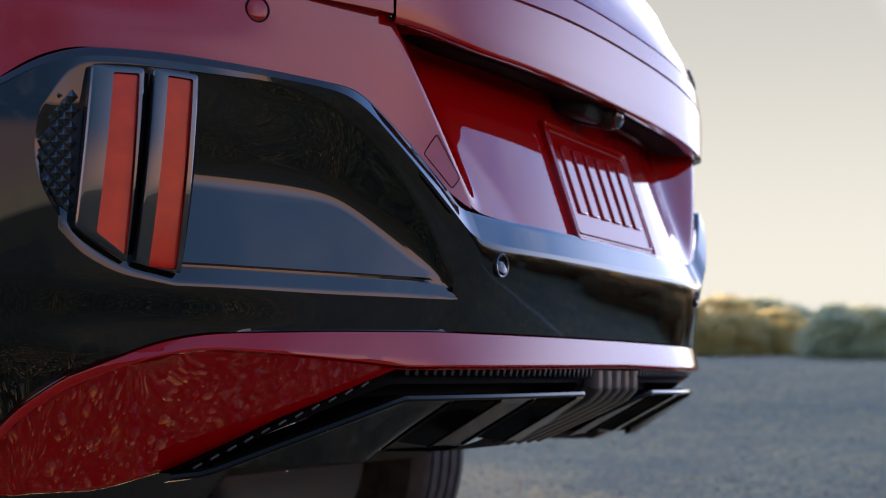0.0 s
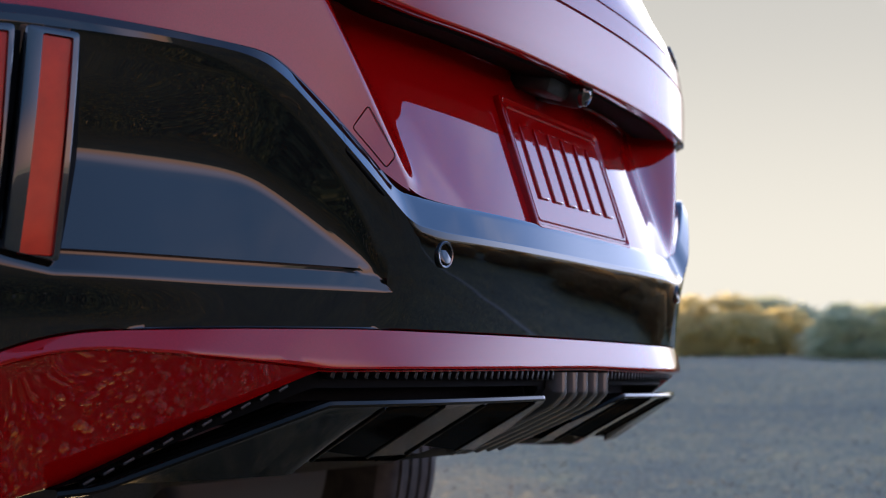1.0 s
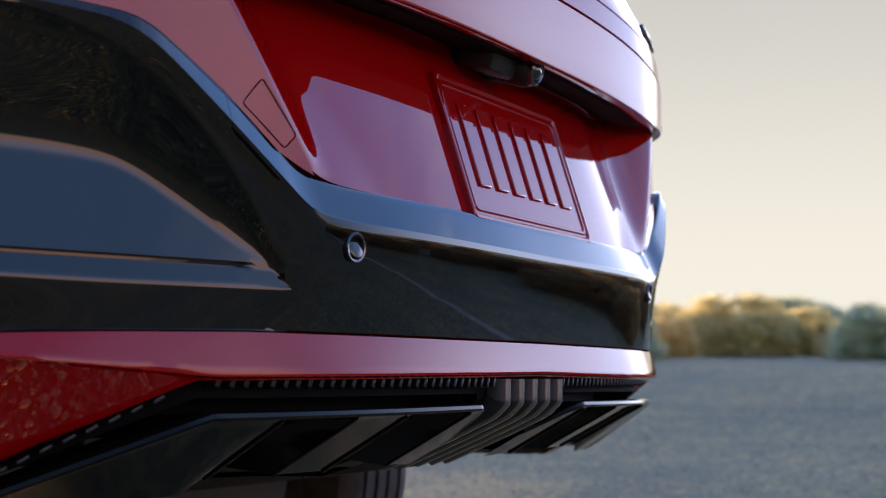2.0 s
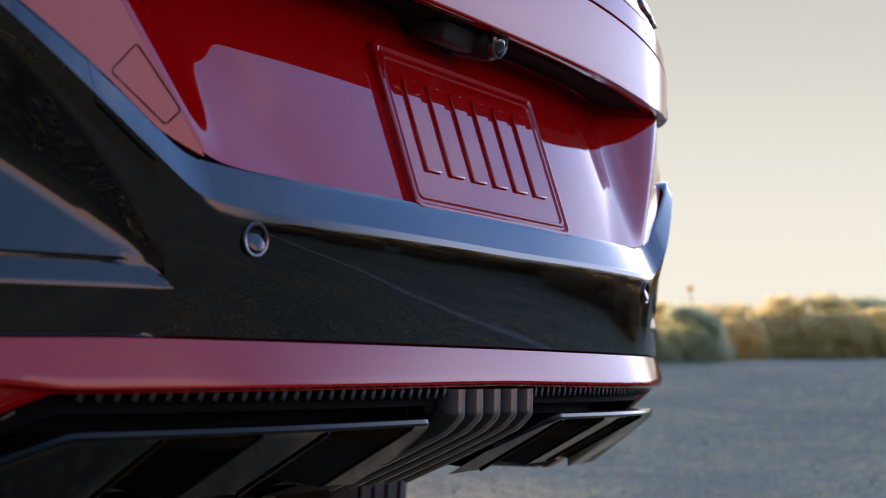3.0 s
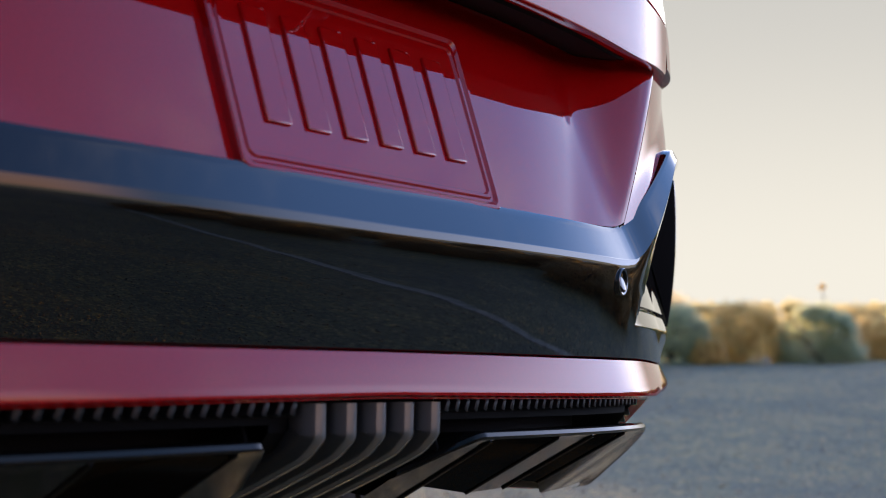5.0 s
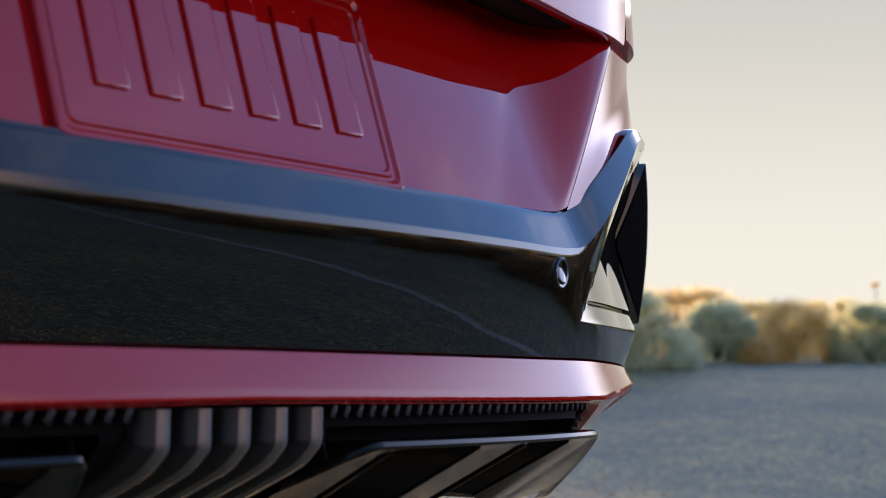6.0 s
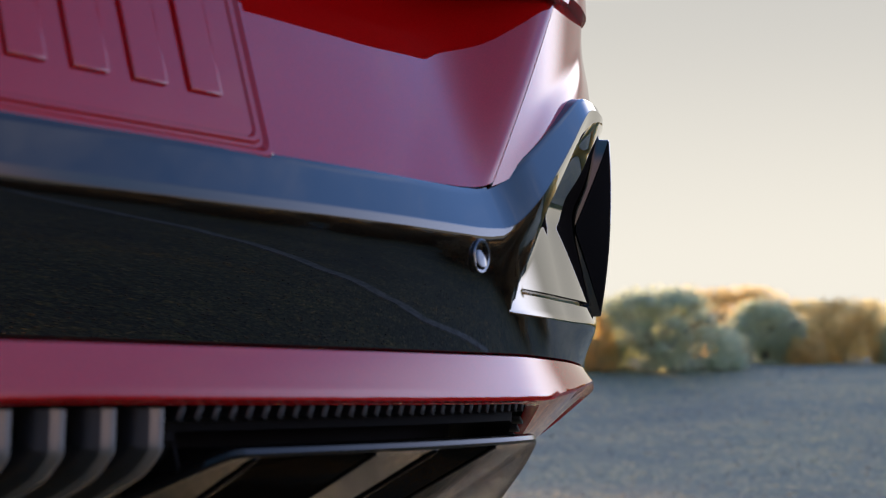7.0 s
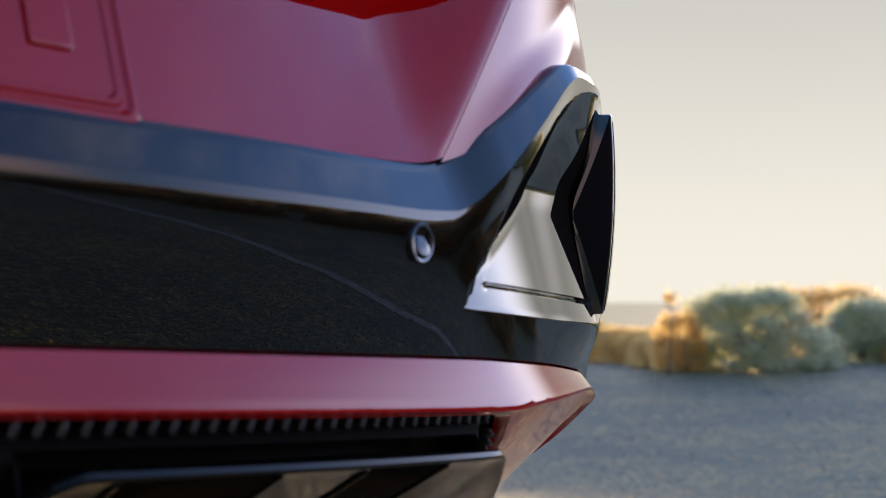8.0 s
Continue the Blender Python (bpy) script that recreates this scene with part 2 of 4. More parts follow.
def crease(s):
    """Height of the bay's deepest line: level behind the lamps, falling to the tip of the fin."""
    return soft_curve(abs(s), 0.022, (0.44, 0.5720), (0.470, 0.5805), (0.612, 0.6570), (0.66, 0.6600), (1.0, 0.6600))


def ramp_depth(s, z):
    """Ledge, groove and sky-facing ramp, from the bay's lower edge upwards."""
    out = 2.2 * chain_distance(OUT_SIDE, s, z)
    groove = 0.0063 * ease((abs(s) - 0.496) / 0.020)
    return curve(min(chain_distance(LOW_SIDE, s, z), out), (0, 0), (0.0150, 0.0060), (0.0165, 0.0062 + groove), (0.0185, 0.0063 + groove), (0.0200, 0.0065), (0.12, 0.0375))


BAY_END = max(p[0] for p in OUTER)
BAY_MID = [p[1] for p in OUTER if p[0] == BAY_END][0]


def bay_span(s):
    """Lower and upper height of the bay's outline; it closes to a slit beyond its ends."""
    low = [FIN_TIP] + [p for p in OUTER if p[1] <= BAY_MID]
    top = sorted(UPPER[1:] + [p for p in OUTER if p[1] >= BAY_MID])
    a, b = curve(abs(s), *low), curve(abs(s), *top)
    return (a, b) if b - a > 0.003 else ((a + b) / 2 - 0.0015, (a + b) / 2 + 0.0015)


def smooth_table(f, r):
    """f of s over the bay, tabulated and evened out over r."""
    xs = np.linspace(0.44, 0.92, 481)
    ys = np.array([f(x) for x in xs])
    taps = np.arange(-int(r / 0.001), int(r / 0.001) + 1)
    w = 1.0 - (taps / (taps[-1] + 1)) ** 2
    even = np.array([(ys[np.clip(i + taps, 0, 480)] * w).sum() / w.sum() for i in range(481)])
    return lambda s: float(np.interp(abs(s), xs, even))


def bay_mid(s):
    low, top = bay_span(s)
    return min(max(crease(s), low + 0.3 * (top - low)), top - 0.15 * (top - low))


ROOF_TOP, ROOF_MID = smooth_table(lambda s: bay_span(s)[1], 0.024), smooth_table(bay_mid, 0.024)
ROOF_DEEP = smooth_table(lambda s: max(ramp_depth(s, bay_mid(s)), 0.004), 0.020)


def bay_depth(s, z):
    """The ramp up to the crease, an overhanging slope above it."""
    if bay_inside(s, z) <= 0:
        return 0.0
    ramp = ramp_depth(s, z)
    top = ROOF_TOP(s) + 0.0015
    roof = ROOF_DEEP(s) * max((top - z) / max(top - ROOF_MID(s), 0.004), 0.0)
    k = min(0.011, 0.6 * max(ramp, roof)) + 1e-6
    h = max(k - abs(ramp - roof), 0.0) / k
    return min(ramp, roof) - 0.25 * k * h * h


def bumper_trim():
    """Gloss black centre of the bumper: sky-facing band, leaning face, lamp bays."""
    bay_columns = spread(0.43, 0.88, 0.003)[:-1] + [BAY_END - 0.024 * (1 - f / 16) ** 2 for f in range(17)] + [BAY_END + 0.001, BAY_END + 0.006, 0.915, 0.93]
    ss = spread(-1.30, -0.93, 0.03)[:-1] + [-q for q in bay_columns[::-1]][:-1] + spread(-0.43, 0.43, 0.02)[:-1] + bay_columns[:-1] + spread(0.93, 1.30, 0.03)
    rows = []
    for s in ss:
        lo, cr, hi = black_low(s), band_low(s), band_top(s)
        r = [at(s, 0.05 + draw_in(s, lo), lo - 0.002), at(s, 0.016 + draw_in(s, lo), lo - 0.001)]
        low, top = bay_span(s)
        rise = soft_curve(abs(s), 0.05, (0, 0.6135), (0.45, 0.616), (0.63, 0.749), (1.3, 0.751))
        marks = (0.004, 0.008, 0.012, 0.0150, 0.0165, 0.0185, 0.0200, 0.024)
        squeeze2 = min(1.0, (cr - top) / 0.012)
        squeeze = min(1.0, (top - low) / 0.05)
        zs = list(np.linspace(lo, low, 14)) + [low + m * squeeze for m in marks] + list(np.linspace(low + 0.028 * squeeze, top - 0.009 * squeeze, 52)) + [top - 0.007 * squeeze, top - 0.0055 * squeeze, top - 0.0035 * squeeze, top - 0.0018 * squeeze, top] + list(np.linspace(top, cr - 0.006 * squeeze2, 9))[1:] + [cr - 0.0030 * squeeze2, cr - 0.0012 * squeeze2, cr - 0.0007 * squeeze2, cr - 0.0003 * squeeze2]
        for z in zs:
            v = max((z - 0.5275) / (rise - 0.5295), -0.25)
            lean = 0.013 * max(1 - v, 0) ** (1.3 - 0.3 * (rise - 0.616) / 0.135)
            d = lean + (bay_depth(s, z) if 0.44 < abs(s) < 0.92 else 0.0)
            r.append(at(s, d + draw_in(s, z) - proud(s, z) + undercut(s, z), z))
        tilt = 0.013 / 0.028
        for v in (0.003, 0.018, 0.034, 0.05, 0.2, 0.4, 0.6, 0.8, 0.95):
            z = cr + v * (hi - cr)
            r.append(at(s, 0.0003 + tilt * v * (hi - cr) + draw_in(s, z) - proud(s, z), z))
        r += [at(s, 0.0008 + tilt * (hi - cr) + draw_in(s, hi) - proud(s, hi), hi), at(s, 0.06, hi + 0.001)]
        rows.append(r)
    return part("bumper_trim", facing(grid(rows), (0, -1, 0)), GLOSS, car, "gloss black bumper centre with lamp bays", 35)


def recess_depth(s, z):
    """Panel round the plate: leans in towards its top, with slanted sides that widen upwards."""
    inside = pocket_side(z) - abs(s)
    k = max(inside / (0.023 + (0.34 if s < 0 else 0.48) * max(z - 0.65, 0)), 0.0)
    h = max(0.45 - abs(k - 1), 0.0) / 0.45
    k = min(k, 1.0) - 0.1125 * h * h
    k = (k * k / 0.5 if k < 0.25 else k - 0.125) / 0.875
    return 0.0125 + 0.0080 * ease(inside / 0.12) + 0.342 * max(z - 0.648, 0) * min(k, 1.0)


def pocket():
    rows = []
    for v in [-0.01] + list(np.linspace(0, 1, 34)):
        w = max(v, 0.0)
        level = 0.645 + 0.193 * w
        row = []
        for u in np.linspace(-1.012, 1.012, 147):
            s = u * pocket_side(level)
            z = level + (1 - w) * (band_top(s) + 0.001 - 0.645)
            s = u * pocket_side(z)
            z = level + (1 - w) * (band_top(s) + 0.001 - 0.645)
            d = recess_depth(s, z) if abs(u) <= 1.0 else 0.0128
            row.append(at(s, d + (0.02 if v < 0 else 0.0), z))
        rows.append(row)
    return part("plate_recess", facing(grid(rows), (0, -1, 0)), PAINT, car, "red panel recessed round the plate", 35)


def bumper_corner(k):
    rows = []
    for v in np.linspace(-0.03, 1.0, 30):
        r = []
        for u in np.linspace(0, 1, 90):
            s = 0.4250 + 0.8750 * u
            w = max(v, 0)
            lo = band_top(s)
            z = lo + w * (0.838 - lo)
            s2 = s + (z - 0.645) * 0.785 * (1 - u) ** 3
            d = 0.0124 + draw_in(s, z) - 0.85 * proud(k * s, z) * ease(1 - (z - lo) / 0.07) + (0.015 if v < 0 else 0.0)
            r.append(at(k * s2, d, z + (0.001 if v < 0 else 0)))
        rows.append(r)
    return part("bumper_corner", facing(grid(rows), (0, -1, 0)), PAINT, car, "", 35)


def lid():
    """Upper boot lid with its overhanging lip and the two thin grooves."""
    prof = ((0.10, 0.836), (0.03, 0.826), (0.006, 0.8195), (0.001, 0.8205), (0.0, 0.825), (-0.0005, 0.845), (-0.0005, 0.87), (0.0, 0.8945), (0.0055, 0.8955),
            (0.0055, 0.8975), (0.0008, 0.8985), (0.0045, 0.9255), (0.0095, 0.9265), (0.0095, 0.9282), (0.006, 0.929), (0.014, 0.952), (0.034, 0.985), (0.060, 1.03), (0.080, 1.055), (0.10, 1.068), (0.14, 1.072))
    rows = []
    for s in spread(-0.572, 0.572, 0.02):
        up = 0.008 * ease((abs(s) - 0.40) / 0.17)
        rows.append([at(s, d, z + up * max(0, 1 - (z - 0.82) / 0.05) - 0.05 * s * s * ease((z - 0.85) / 0.04) * ease((1.05 - z) / 0.08)) for d, z in prof])
    ob = part("boot_lid", facing(grid(rows), (0, -1, 0)), PAINT, car, "", 35)
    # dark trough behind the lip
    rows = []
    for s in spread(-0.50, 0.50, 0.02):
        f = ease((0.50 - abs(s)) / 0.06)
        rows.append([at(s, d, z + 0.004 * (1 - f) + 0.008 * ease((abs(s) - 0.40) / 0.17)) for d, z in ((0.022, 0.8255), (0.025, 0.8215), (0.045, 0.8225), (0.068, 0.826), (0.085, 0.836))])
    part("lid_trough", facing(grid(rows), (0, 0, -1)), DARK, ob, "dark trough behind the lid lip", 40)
    return ob


def badge_bars():
    """Raised marks of the lettering across the lid, as plain bars."""
    first = None
    for s in (0.445, 0.502):
        if first is None:
            first = ob = part("badge_bar", box(bmesh.new(), (0, 0, 0), (0.050, 0.005, 0.017), Euler((radians(-24), 0, 0)).to_matrix(), 0.0015), CHROME, car, "dark chrome raised bar on the lid", 30)
        else:
            ob = new("badge_bar", first.data)
            ob.parent = car
        ob.matrix_basis = Matrix.Translation(at(s, 0.0150, 0.957 - 0.05 * s * s)) @ turn_at(s).to_4x4()


def quarter(k):
    prof = ((0.03, 0.8360), (0.0145, 0.8350), (0.0142, 0.8385), (0.016, 0.87), (0.020, 0.90), (0.034, 0.95), (0.058, 0.99), (0.080, 1.03), (0.105, 1.062), (0.14, 1.072))
    rows = [[at(k * s, d - 0.0150 * ease((0.76 - s) / 0.11) - flare(s) + 0.029 * ease((s - 0.6) / 0.2) + 0.35 * max(0, s - 0.9) * (z - 0.84), z) for d, z in prof] for s in spread(0.576, 1.30, 0.012)]
    return part("quarter_panel", facing(grid(rows), (0, -1, 0.1)), PAINT, car, "", 35)


def strip_low(s):
    return soft_curve(abs(s), 0.022, (0, 0.4955), (0.545, 0.4900), (0.60, 0.4945), (0.68, 0.5000), (0.755, 0.5035), (0.79, 0.4995), (0.825, 0.487), (0.96, 0.412), (1.3, 0.375))


def facet_low(s):
    return soft_curve(abs(s), 0.016, (0.50, 0.502), (0.552, 0.4865), (0.65, 0.437), (0.735, 0.389), (0.80, 0.370), (1.3, 0.362))


def lower_trim():
    """Red strip across the bumper, and the facets below it at its ends."""
    xs = np.linspace(0.40, 1.36, 481)
    raw = np.array([draw_in(x, strip_low(x)) + strip_low(x) for x in xs])
    w = np.hanning(121)
    even = np.convolve(np.pad(raw, 60, 'edge'), w / w.sum(), 'valid')
    rows, liner = [], ([], [])
    for s in spread(-1.30, 1.30, 0.010):
        hi, lo = black_low(s), strip_low(s)
        g = draw_in(s, hi)
        r = [at(s, 0.03 + g, hi - 0.0025), at(s, 0.0150 + g, hi - 0.0018), at(s, 0.0125 + g, hi - 0.0024)]
        front = 0.0035
        r += [at(s, 0.012 + (front - 0.012) * v + draw_in(s, hi + (lo - hi) * v), hi - 0.003 + (lo - hi + 0.003) * v) for v in (0.25, 0.5, 0.75, 0.93)]
        g = draw_in(s, lo)
        r += [at(s, front + 0.0008 + g, lo - 0.0012)]
        end = min(facet_low(s), lo - 0.0040)
        deep = lo - end
        out = front + 0.005 + float(np.interp(abs(s), xs, even)) if abs(s) > 0.5 else front + 0.005 + g + lo
        for v in (0.0, 0.12, 0.25, 0.4, 0.55, 0.7, 0.82, 0.91, 0.965, 0.99):
            z = lo - 0.003 - (deep - 0.003) * v
            r.append(at(s, out - z + (front + 0.005 + g + lo - out) * (1 - v) ** 7, z))
        r += [at(s, out - end + 0.004, end - 0.0008), at(s, out - end + 0.012, end - 0.001)]
        if 0.545 < abs(s) < 1.30:
            liner[s > 0].append([at(s, out - z + 0.008 + b, z) for z, b in ((lo - 0.004, 0.0), (0.5 * (lo + end), 0.0), (end, 0.0), (end + 0.012, 0.12))])
        rows.append(r)
    ob = part("lower_trim", facing(grid(rows), (0, -1, 0)), PAINT, car, "red lower bumper strip with slanted ends", 30)
    for side in liner:
        part("liner", facing(grid(side), (0, 0.5, -1)), DARK, ob, "black liner behind the slanted end", 30)
    return ob


bumper_trim()
pocket()
for k in (-1, 1):
    bumper_corner(k)
    quarter(k)
lid()
badge_bars()
lower_trim()


# ---- lower grille, ribs, blades, diffuser ----
def blade_edge(s):
    return soft_curve(abs(s), 0.006, (0, 0.4645), (0.538, 0.4610), (0.64, 0.4195), (0.715, 0.389), (0.75, 0.385))


def tuck(s):
    """How far the lower corners are drawn in."""
    return soft_curve(abs(s), 0.012, (0.541, 0.0), (0.65, 0.052), (0.735, 0.088), (0.80, 0.10))


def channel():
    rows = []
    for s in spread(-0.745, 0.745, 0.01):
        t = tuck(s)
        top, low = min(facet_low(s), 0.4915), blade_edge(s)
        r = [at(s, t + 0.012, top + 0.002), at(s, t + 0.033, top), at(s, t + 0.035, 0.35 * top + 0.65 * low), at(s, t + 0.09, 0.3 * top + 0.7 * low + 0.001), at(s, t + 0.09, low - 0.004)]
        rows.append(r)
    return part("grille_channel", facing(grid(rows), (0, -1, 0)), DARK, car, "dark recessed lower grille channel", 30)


def tooth_mesh():
    bm = bmesh.new()
    box(bm, (0, 0, 0), (0.0056, 0.014, 0.0105), Euler((0, radians(24), 0)).to_matrix(), 0.0012)
    return bm


def grille():
    """A row of slanted teeth under the strip, which runs on down its slanted ends."""
    first = dash = None
    for k in (-1, 1):
        for i in range(46):
            s = 0.096 + i * 0.0148
            if 0.528 < s < 0.560 or s > 0.72:
                continue
            low = min(facet_low(s) - 0.0050, 0.4850) if s < 0.53 else facet_low(s) - 0.0065
            slope = 0.0 if s < 0.53 else k * math.atan(0.52)
            m = Matrix.Translation(at(k * s, tuck(s) + 0.0275, low)) @ turn_at(k * s).to_4x4() @ Matrix.Rotation(slope, 4, 'Y')
            if s > 0.53 and dash is None:
                dash = ob = part("grille_tooth", box(bmesh.new(), (0, 0, 0), (0.0115, 0.010, 0.0030), None, 0.0008), SATIN, channel_ob, "", 30)
            elif s > 0.53:
                ob = new("grille_tooth", dash.data)
                ob.parent = channel_ob
            elif first is None:
                first = ob = part("grille_tooth", tooth_mesh(), TOOTH, channel_ob, "", 30)
            else:
                ob = new("grille_tooth", first.data)
                ob.parent = channel_ob
            ob.matrix_basis = m


def rib(x0):
    """One of the five grey ribs that drop from the strip and sweep under the bumper."""
    path = ((0.016, 0.489), (0.016, 0.476), (0.016, 0.463), (0.030, 0.449), (0.075, 0.427), (0.110, 0.411), (0.135, 0.400), (0.155, 0.391))
    fine = []
    for i in np.linspace(0, len(path) - 1, 34):
        a = [soft_curve(i, 0.22, *[(j, p[c]) for j, p in enumerate(path)]) for c in (0, 1)]
        fine.append(a)
    rows = []
    for i, (y, z) in enumerate(fine):
        y0, z0 = fine[max(i - 1, 0)]
        y1, z1 = fine[min(i + 1, len(fine) - 1)]
        ln = math.hypot(y1 - y0, z1 - z0)
        ny, nz = (z1 - z0) / ln, -(y1 - y0) / ln
        sec = ((-0.0135, 0.018), (-0.0125, 0.0100), (-0.0095, 0.0052), (-0.0045, 0.0014), (-0.0008, -0.0008), (0.0034, -0.0012), (0.0052, -0.0002), (0.0064, 0.0024), (0.0074, 0.0100), (0.0080, 0.018))
        rows.append([Vector((x0 + a, y - 0.02 - b * ny, z - b * nz)) for a, b in sec])
    ob = part("rib", facing(grid(rows), (0, -1, -0.3)), RIBMAT, car, "", 35)
    # lighter ridge faces, darker flanks: the shading is put into two materials
    ob.data.materials.append(SATIN)
    for i, p in enumerate(ob.data.polygons):
        p.material_index = 1 if i % 9 in (0, 1, 2, 7, 8) else 0
    return ob


def blade_sweep(s):
    """The inner end of the blade runs inwards and down beside the ribs."""
    f = ease((0.140 - s) / 0.055)
    return 0.058 * f, 0.033 * f


HOLLOWS = ((0.158, 0.281), (0.362, 0.458))


def blade_under(s, v):
    """Depth and drop below the blade's edge: sloping faces with two shallow hollows between them."""
    z = blade_edge(s)
    low = min(0.391 - 0.004 * (1 - s), z - 0.009)
    outer = ease((s - 0.458) / 0.03)
    steep = (0.016 + (0.088 + 0.004 * outer) * (z - low) / 0.070 * v, 0.0065 + (0.80 + 0.20 * outer) * (z - low - 0.0065) * v)
    flat = (0.016 + 0.20 * v, curve(v, (0, 0.0065), (0.25, 0.0105), (0.5, 0.021), (1.0, 0.052)))
    f = 1.0 - max(ease((s - a) / 0.003) * ease((b - s) / 0.003) for a, b in HOLLOWS)
    return flat[0] + (steep[0] - flat[0]) * f, flat[1] + (steep[1] - flat[1]) * f


def blade(k):
    """Gloss black splitter blade: bright upper edge, faces drawn in below it, two hollows with a lip on their walls."""
    marks = [q + e for pair in HOLLOWS for q in pair for e in (-0.004, -0.002, 0.0, 0.002, 0.004)]
    along = sorted(spread(0.094, 0.150, 0.005)[:-1] + spread(0.18, 0.53, 0.012) + spread(0.536, 0.745, 0.012) + marks)
    rows = []
    for s in along:
        inward, drop = blade_sweep(s)
        z = blade_edge(s) - drop
        t = tuck(s) + inward
        r = [at(k * s, t + a, z + b) for a, b in ((0.075, -0.004), (0.060, -0.002), (0.017, 0.0005), (0.0135, -0.0008), (0.0125, -0.004), (0.014, -0.0065))]
        left = 1.0 - 0.55 * drop / 0.033
        for v in (0.06, 0.12, 0.2, 0.25, 0.35, 0.5, 0.65, 0.8, 0.9, 1.0):
            deep, fall = blade_under(s, v)
            r.append(at(k * s, t + 0.016 + (deep - 0.016) * left, z - 0.0065 - (fall - 0.0065) * left))
        rows.append(r)
    ob = part("splitter_blade", facing(grid(rows), (0, -1, 0)), UNDER, car, "", 30)
    for s in HOLLOWS[0] + HOLLOWS[1]:
        path = []
        for v in (0.02, 0.2, 0.4, 0.6, 0.8, 1.0):
            deep, fall = blade_under(s, v)
            path.append(at(k * s, deep - 0.0005, blade_edge(s) - fall - 0.0005))
        part("fin", tube(path, 0.0016), UNDER, ob, "", 60)
    return ob


channel_ob = channel()
grille()
for i in range(5):
    rib(-0.072 + 0.036 * i)
for k in (-1, 1):
    blade(k)


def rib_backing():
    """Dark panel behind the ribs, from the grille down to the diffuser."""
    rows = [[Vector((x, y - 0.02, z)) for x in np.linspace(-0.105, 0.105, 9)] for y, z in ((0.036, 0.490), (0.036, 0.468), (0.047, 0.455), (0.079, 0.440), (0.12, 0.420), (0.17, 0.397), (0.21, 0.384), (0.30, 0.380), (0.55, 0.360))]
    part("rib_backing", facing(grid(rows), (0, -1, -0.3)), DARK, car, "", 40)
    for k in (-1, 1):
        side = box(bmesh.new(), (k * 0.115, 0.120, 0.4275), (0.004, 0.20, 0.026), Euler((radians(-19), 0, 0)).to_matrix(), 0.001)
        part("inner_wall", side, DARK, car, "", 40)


rib_backing()


def diffuser():
    rows = []
    for s in spread(-0.76, 0.76, 0.02):
        fin = 0.022 * (1 if abs((abs(s) % 0.21) - 0.105) < 0.012 else 0)
        rows.append([at(s, 0.212, 0.4115), at(s, 0.226, 0.405 - 0.2 * fin), at(s, 0.32, 0.397 - 0.4 * fin), at(s, 0.44, 0.388), at(s, 0.60, 0.376), at(s, 0.60, 0.39)])
    return part("diffuser", facing(grid(rows), (0, 0, -1)), GRAIN, car, "", 30)


diffuser()


# ---- plate, camera, sensors ----
PLATE_LEAN = math.atan2(0.047, 0.140)


def plate():
    """Red plate with a raised rim; its characters are plain raised bars."""
    w, hgt, r = 0.1630, 0.0790, 0.008
    out = []
    for cx, cy, a0 in ((w - r, hgt - r, 0), (-w + r, hgt - r, 90), (-w + r, -hgt + r, 180), (w - r, -hgt + r, 270)):
        out += [(cx + r * math.cos(radians(a0 + a)), cy + r * math.sin(radians(a0 + a))) for a in range(0, 91, 15)]
    rows = []
    for inset, lift in ((0, 0.010), (0, -0.001), (0.0012, -0.0022), (0.004, -0.0024), (0.0055, -0.0012), (0.007, 0.0), (0.009, 0.0), (0.0105, -0.0016), (0.013, -0.0016), (0.0145, 0.0), (0.05, 0.0)):
        kx, ky = (w - inset) / w, (hgt - inset) / hgt
        rows.append([Vector((x * kx, lift, y * ky)) for x, y in out])
    bm = grid(rows, closed=True)
    bm.verts.ensure_lookup_table()
    bm.faces.new(bm.verts[-len(out):])
    facing(bm, (0, -1, 0))
    ob = part("licence_plate", bm, PAINT, car, "red licence plate with raised rim and plain raised bars", 30)
    base = Vector((0.0005, -0.0045, 0.6435))
    ob.matrix_basis = Matrix.Translation(base) @ Matrix.Rotation(-PLATE_LEAN, 4, 'X') @ Matrix.Translation((0, 0, hgt))
    first = None
    for i in range(6):
        if first is None:
            bm = box(bmesh.new(), (0, 0, 0), (0.027, 0.0046, 0.090), None, 0.0016)
            first = bar = part("raised_bar", bm, PAINT, ob, "", 22)
        else:
            bar = new("raised_bar", first.data)
            bar.parent = ob
        bar.matrix_basis = pose(-0.1125 + i * 0.0450, -0.0005, 0.004)
    hold = box(bmesh.new(), (0, 0, 0), (0.26, 0.03, 0.11), None, 0.004)
    ob2 = part("plate_holder", hold, SATIN, ob, "black plate holder", 40)
    ob2.matrix_basis = pose(0, 0.024, -0.012)
    return ob


plate()


def turned(profile, n=32):
    """A solid of revolution about the axis that looks to -y; profile of (y, r)."""
    rows = [[Vector((r * math.cos(a), y, r * math.sin(a))) for a in np.linspace(0, 2 * math.pi, n, endpoint=False)] for y, r in profile]
    bm = grid(rows, closed=True)
    bm.verts.ensure_lookup_table()
    bm.faces.new(bm.verts[:n])
    bm.faces.new(bm.verts[-n:])
    bmesh.ops.recalc_face_normals(bm, faces=bm.faces[:])
    return bm


